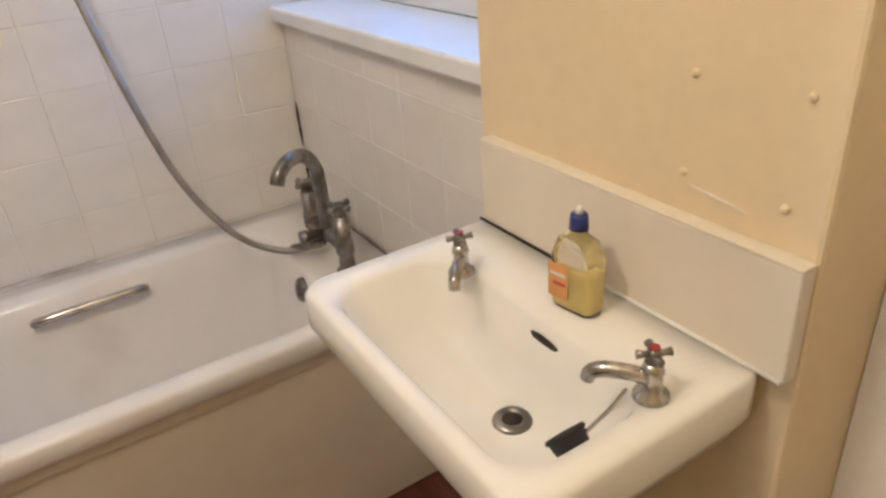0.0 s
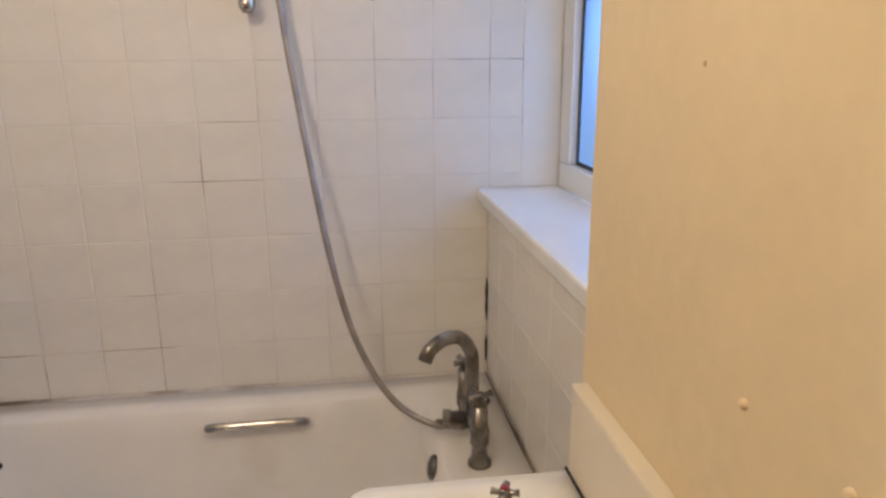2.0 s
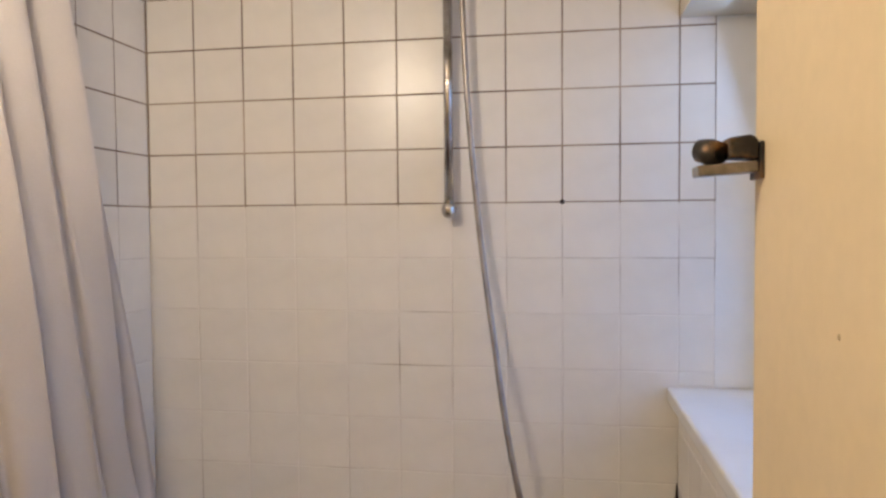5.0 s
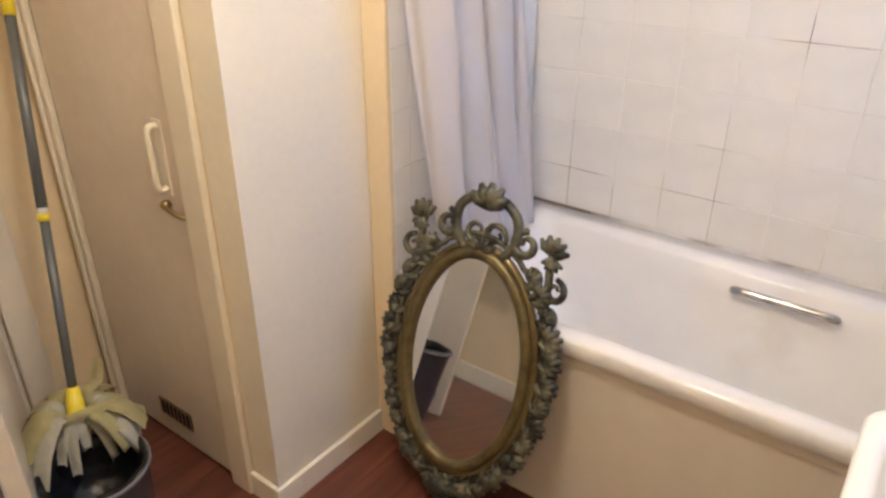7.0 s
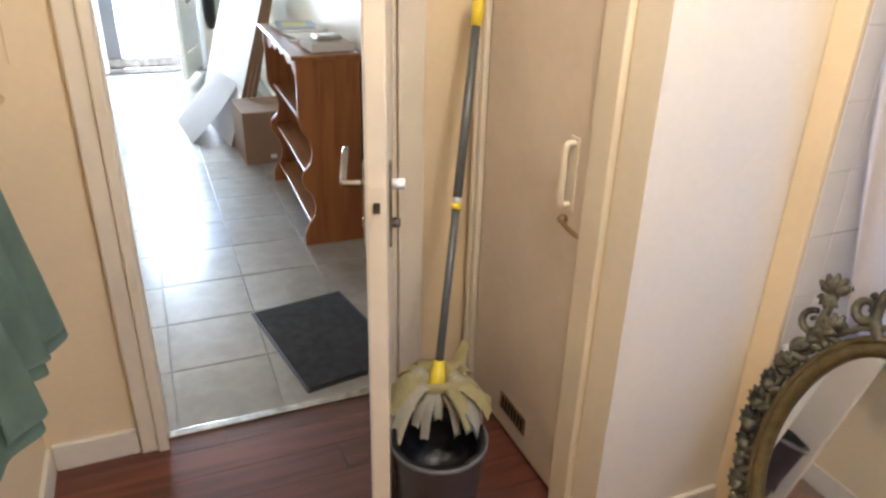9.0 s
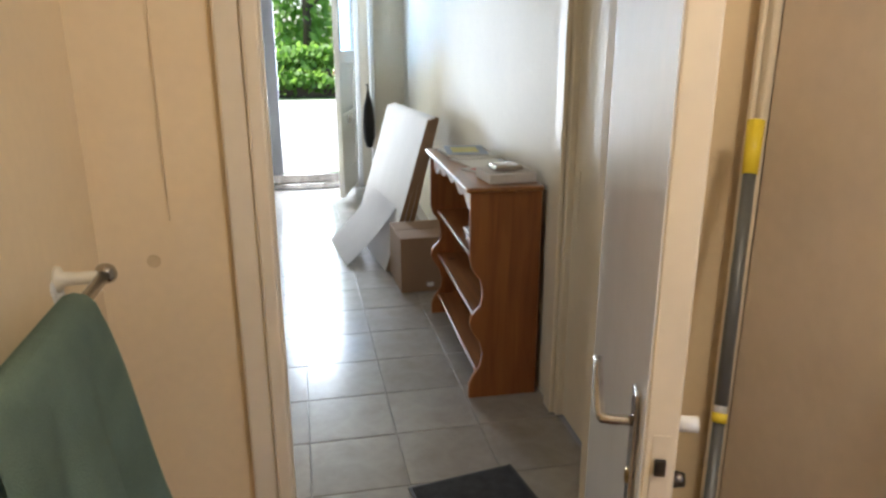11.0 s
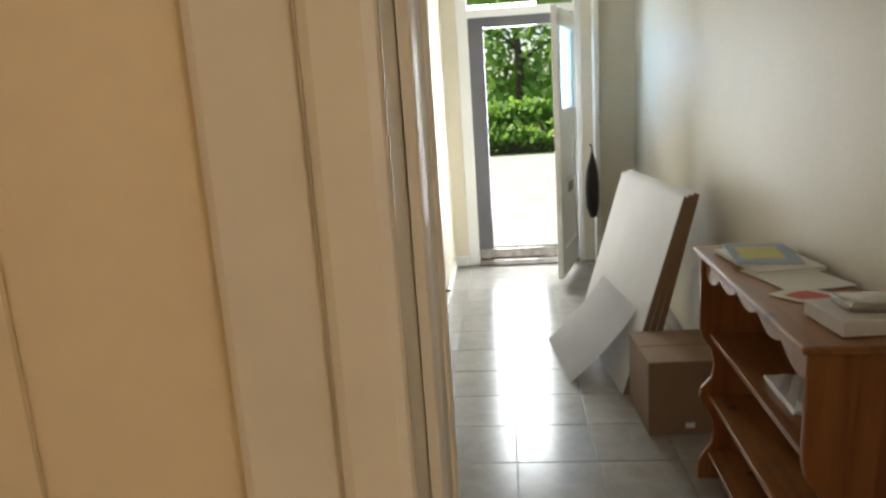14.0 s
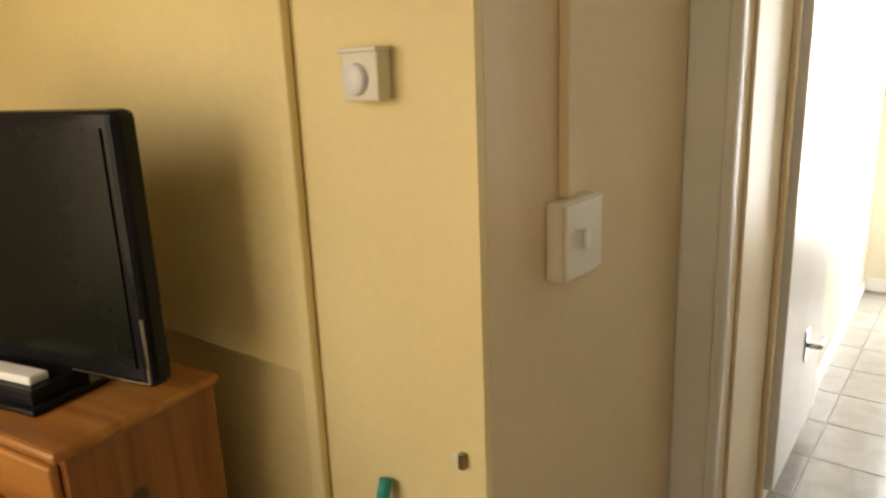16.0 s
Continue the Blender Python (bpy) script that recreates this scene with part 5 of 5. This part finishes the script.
# door in the right wall of the corridor
RW = Matrix.Translation((-1.105, 2.5, 0)) @ Matrix.Rotation(math.atan2(5.75, 0.15), 4, "Z")
d2 = thing("corridor_door", "closed pale cream flush door in the corridor", "door")
part("door_leaf", moved(box(0.25, -0.06, 0.01, 0.95, -0.025, 1.995, 0.003), RW), M_GLOSS, d2)
part("finger_plate", moved(box(0.885, -0.024, 0.80, 0.925, -0.0195, 1.02, 0.002), RW), M_GLOSS, d2, "painted finger plate")
f2 = architrave("door_frame_3", [], M_GLOSS, "pale cream frame of the corridor door")
for b in ((0.14, 0.001, 0, 0.222, 0.02, 2.1), (0.978, 0.001, 0, 1.06, 0.02, 2.1), (0.2225, 0.001, 2.02, 0.9775, 0.02, 2.1), (0.222, -0.11, 0, 0.248, 0.0005, 2.02), (0.952, -0.11, 0, 0.978, 0.0005, 2.02)):
    part("frame_board", moved(box(*b, 0.005), RW), M_GLOSS, f2)

# ---- front door ----
fd = thing("front_door_frame", "white front door frame with a glazed fanlight", "door frame", kind="structure")
for b in ((-2.43, 8.24, 0.0, -2.335, 8.36, 2.46), (-1.455, 8.24, 0.0, -1.40, 8.36, 2.46), (-2.3345, 8.24, 2.405, -1.4555, 8.36, 2.46), (-2.3345, 8.24, 2.13, -1.4555, 8.36, 2.20)):
    part("frame_post", box(*b, 0.006), M_UPVC, fd)
part("sill_board", box(-2.3345, 8.20, 0.0, -1.4555, 8.40, 0.05, 0.006), M_CHROME, fd, "grey metal door sill")
part("sill_step", box(-2.3345, 8.26, 0.0505, -1.4555, 8.36, 0.14, 0.006), M_CHROME, fd, "grey weather bar")
for b in ((-2.334, 8.25, 0.1405, -2.205, 8.33, 2.129), (-2.2045, 8.25, 2.045, -1.4555, 8.33, 2.129)):
    part("weather_seal", box(*b, 0.003), M_BUCKET, fd, "dark grey seal")
pn = part("fanlight_pane", box(-2.334, 8.295, 2.205, -1.456, 8.303, 2.40), M_CLEAR, fd)
pn.visible_shadow = False
tagged(mesh_object("front_post", box(-1.31, 8.12, 0, -1.27, 8.249, CEIL + 0.09, 0.004), M_GLOSS_WHITE), "white post beside the front door", "post", kind="structure")
fa = math.atan2(-0.80, -0.205)
fleaf = thing("front_door", "white panelled front door standing open inwards", "door", m=Matrix.Translation((-1.47, 8.22, 0.06)) @ Matrix.Rotation(fa, 4, "Z"))
part("stile", box(0.0, -0.022, 0, 0.10, 0.022, 2.04, 0.004), M_GLOSS_WHITE, fleaf)
part("stile", box(0.70, -0.022, 0, 0.82, 0.022, 2.04, 0.004), M_GLOSS_WHITE, fleaf)
for z0, z1 in ((0, 0.22), (0.62, 0.74), (1.18, 1.30), (1.9, 2.04)):
    part("cross_rail", box(0.1005, -0.022, z0, 0.6995, 0.022, z1, 0.004), M_GLOSS_WHITE, fleaf)
for z0, z1 in ((0.2205, 0.6195), (0.7405, 1.1795), (1.3005, 1.8995)):
    part("panel", box(0.1005, -0.010, z0, 0.6995, 0.010, z1), M_GLOSS_WHITE if z0 < 1.2 else M_FROST, fleaf)
part("letter_plate", box(0.28, 0.0225, 0.64, 0.52, 0.029, 0.72, 0.002), M_CHROME, fleaf)
part("lock", lathe([(0, 0.03), (0.02, 0.028), (0.024, 0)], 16, Matrix.Translation((0.755, -0.022, 1.12)) @ Matrix.Rotation(radians(90), 4, "X")), M_BRASS, fleaf, smooth=True)
part("door_chain_plate", box(0.72, -0.03, 1.42, 0.80, -0.0225, 1.46, 0.002), M_BRASS, fleaf)
umb = thing("umbrella", "black folded umbrella hanging beside the front door", "umbrella", m=pose(-1.345, 8.05, 0))
bmu = lathe([(0, 0.42), (0.028, 0.43), (0.052, 0.52), (0.055, 0.68), (0.044, 0.82), (0.018, 0.93), (0.008, 0.98), (0, 0.98)], 18)
for v in bmu.verts:
    a = math.atan2(v.co.y, v.co.x)
    v.co.x *= 1 + 0.15 * math.sin(5 * a)
    v.co.y *= 1 + 0.15 * math.sin(5 * a)
part("canopy", bmu, M_BAG, umb, "black folded canopy", True)
part("wall_hook", tube(smooth_path([(0.0, 0.0, 0.97), (0.0, 0.06, 1.03), (0, 0.195, 1.02)], 4), 0.006, 8), M_DARKMETAL, umb)

# ---- lounge wall things ----
sw = thing("light_switch", "cream plastic light switch with surface trunking", "light switch", m=pose(-2.57, 4.045, 1.252))
part("pattress", box(0.001, -0.07, -0.07, 0.034, 0.07, 0.07, 0.004), M_PLASTIC, sw)
part("switch_plate", box(0.0345, -0.068, -0.068, 0.042, 0.068, 0.068, 0.003), M_PLASTIC, sw)
part("rocker", box(0.0425, -0.010, -0.018, 0.049, 0.010, 0.018, 0.003), M_UPVC, sw)
tagged(mesh_object("cable_trunking", box(-2.569, 4.02, 1.323, -2.548, 4.06, CEIL + 0.09, 0.003), M_CREAM), "painted cable trunking above the light switch", "trunking")
th = thing("thermostat", "square cream room thermostat with a round dial", "thermostat", m=pose(-2.768, 3.78, 1.546) @ Matrix.Scale(0.88, 4))
part("case", box(-0.045, -0.038, -0.045, 0.045, -0.001, 0.045, 0.004), M_PLASTIC, th)
part("lid", box(-0.048, -0.044, 0.04, 0.048, -0.002, 0.049, 0.002), M_PLASTIC, th)
part("dial", lathe([(0, 0.012), (0.024, 0.011), (0.028, 0.006), (0.029, 0)], 24, Matrix.Translation((-0.008, -0.0385, -0.006)) @ Matrix.Rotation(radians(90), 4, "X")), M_UPVC, th, smooth=True)
strip = thing("wall_strip", "yellow-painted cover strip on the lounge wall", "trim", kind="structure")
part("strip", box(-2.995, 3.758, 0, -2.955, 3.779, CEIL + 0.09, 0.006), M_YELLOW, strip)
part("panel_board", box(-3.55, 3.766, 0.98, -2.996, 3.779, CEIL + 0.09, 0.003), M_YELLOW, strip)
pg = thing("wall_screw", "small brass screw with a white plug in the wall", "screw", m=pose(-2.612, 3.78, 0.915))
part("screw", box(-0.007, -0.012, -0.014, 0.004, -0.0005, 0.014, 0.001), M_BRASS, pg)
part("plug", box(-0.026, -0.004, -0.006, -0.0075, -0.0005, 0.004, 0.001), M_PAPER, pg)

# pine chest
CH = 0.985
chest = thing("chest_of_drawers", "orange pine chest of drawers with wooden knobs", "chest of drawers", m=pose(-3.088, 3.335, 0, 0, 0, 8))
part("carcass", box(-0.80, 0.02, 0.06, -0.015, 0.335, CH - 0.022, 0.004), M_PINE, chest, "orange pine side")
part("top_board", box(-0.815, -0.005, CH - 0.022, 0.0, 0.34, CH, 0.008), M_PINE_X, chest, "glossy orange pine top")
part("plinth", box(-0.80, 0.03, 0.001, -0.015, 0.335, 0.06, 0.003), M_PINE_X, chest)
for k in range(4):
    z1 = CH - 0.035 - 0.22 * k
    dr = part("drawer_front", box(-0.78, 0.0, z1 - 0.205, -0.03, 0.0195, z1, 0.006), M_PINE_X, chest, "knotty pine drawer front")
    for x in (-0.61, -0.2):
        part("knob", lathe([(0.010, 0), (0.009, 0.01), (0.018, 0.02), (0.017, 0.03), (0, 0.034)], 14, Matrix.Translation((x, 0.0, z1 - 0.10)) @ Matrix.Rotation(radians(90), 4, "X")), M_PINE_X, dr, smooth=True)

# television, standing at an angle
TVM = Matrix.Translation((-3.100, 3.545, CH)) @ Matrix.Rotation(radians(13), 4, "Z")
tv = thing("television", "black flat television on the pine chest", "television", m=TVM)
part("bezel", box(-0.74, -0.035, 0.035, 0.0, 0.02, 0.525, 0.018, 3), M_BLACK_GLOSS, tv, "glossy black bezel")
part("screen", box(-0.71, -0.0385, 0.075, -0.03, -0.0355, 0.495), M_SCREEN, tv, "dark screen")
part("back_shell", box(-0.66, 0.0205, 0.09, -0.08, 0.07, 0.46, 0.02), M_BLACK, tv)
part("neck", box(-0.42, -0.005, 0.012, -0.32, 0.03, 0.06, 0.004), M_BLACK_GLOSS, tv)
part("foot", box(-0.56, -0.14, 0.001, -0.18, 0.07, 0.014, 0.005), M_BLACK_GLOSS, tv)
part("silver_trim", tube([(-0.002, -0.037, 0.17), (-0.002, -0.037, 0.05), (-0.2, -0.037, 0.048)], 0.003, 6), M_CHROME, tv)
rem = thing("set_top_box", "grey set-top box with a white remote beside the television", "set-top box", m=pose(-3.40, 3.41, CH, 0, 0, 13))
part("case", box(-0.12, -0.06, 0.001, 0.12, 0.06, 0.04, 0.004), M_BLACK_GLOSS, rem)
part("remote", box(-0.07, -0.045, 0.0405, 0.10, -0.005, 0.058, 0.005), M_PAPER, rem, "white remote control")
bh = thing("broom", "teal-handled broom leaning on the lounge wall", "broom")
part("handle", tube([(-2.80, 3.56, 0.05), (-2.785, 3.750, 0.78)], 0.011, 12), M_TEAL, bh, "teal handle", True)
part("grip_end", tube([(-2.785, 3.750, 0.78), (-2.784, 3.763, 0.825)], 0.0125, 12), M_TEAL, bh, smooth=True)
part("brush", box(-2.92, 3.53, 0.001, -2.68, 3.59, 0.06, 0.01), M_TEAL, bh)

# ---- outside the front door ----
tagged(mesh_object("ground", box(-400, 8.4, -0.12, 400, 500, -0.03), M_LAWN), "green lawn and verge outside", "ground", kind="structure")
tagged(mesh_object("pavement", box(-6, 8.48, -0.03, 3, 19.0, -0.012), M_CONCRETE), "sunlit pale concrete yard outside the front door", "pavement", kind="structure")


def leaf_cloud(seed, centre, size, count, s):
    """Many small bent leaves in clumps round a centre."""
    r = random.Random(seed)
    clumps = [Vector((r.uniform(-1, 1), r.uniform(-1, 1), r.uniform(-1, 1))) for _ in range(26)]
    verts, faces = [], []
    for _ in range(count):
        c = r.choice(clumps)
        p = c + Vector((r.gauss(0, 0.2), r.gauss(0, 0.2), r.gauss(0, 0.2)))
        p = Vector((centre[0] + p.x * size[0], centre[1] + p.y * size[1], max(0.0, centre[2] + p.z * size[2])))
        u = Vector((r.uniform(-1, 1), r.uniform(-1, 1), r.uniform(-1, 1))).normalized()
        v = u.orthogonal().normalized()
        a = s * r.uniform(0.6, 1.3)
        k = len(verts)
        verts += [p - u * a, p + v * a * 0.5, p + u * a, p - v * a * 0.5 + Vector((0, 0, a * 0.2))]
        faces.append((k, k + 1, k + 2, k + 3))
    me = bpy.data.meshes.new("crown")
    me.from_pydata([tuple(v) for v in verts], [], faces)
    me.materials.append(M_LEAF)
    return me


def tree(x, y, h, seed, spread):
    t = thing("tree", "leafy green tree in the sun beyond the yard", "tree", "trees beyond the yard", m=pose(x, y, -0.04))
    r = random.Random(seed)
    bm = tube([(0, 0, 0), (0.05, 0.02, h * 0.3), (-0.04, 0.05, h * 0.6), (0, 0, h * 0.9)], [0.16, 0.13, 0.09, 0.03], 9)
    for k in range(7):
        a, z = k * 2.4, h * (0.35 + 0.07 * k)
        tube([(0, 0, z), (0.5 * math.cos(a), 0.5 * math.sin(a), z + 0.4), (1.1 * math.cos(a), 1.1 * math.sin(a), z + 0.7)], [0.06, 0.04, 0.015], 6, bm)
    part("trunk", bm, M_BARK, t, "brown trunk with limbs", True)
    o = new("crown", leaf_cloud(seed, (0, 0, h * 0.55), (spread, spread, h * 0.42), 5200, 0.17))
    o.parent = t


for i, (x, y, h, s) in enumerate(((-1.6, 24, 6.5, 2.2), (-6.5, 27, 7.5, 2.6), (1.5, 28, 7, 2.5), (-3.6, 33, 9, 3.0), (-9.5, 32, 8, 3.0))):
    tree(x, y, h, 40 + i, s)
hedge = thing("hedge", "bright green clipped hedge at the end of the yard", "hedge")
o = new("hedge_leaves", leaf_cloud(77, (-2.4, 20.2, 0.6), (5.0, 0.5, 0.6), 14000, 0.12))
o.parent = hedge
part("hedge_core", box(-7.5, 20.05, -0.04, 2.7, 20.35, 0.7, 0.05), M_BARK, hedge)

# ---- floors, piece by piece ----
plank_floor(-2.44, -0.3, -0.645, 2.417, 0.12, bpy.data.objects["floor_bathroom"])
stone_floor(-4.4, 2.452, -0.9, 8.3, 0.333, bpy.data.objects["floor_corridor"])
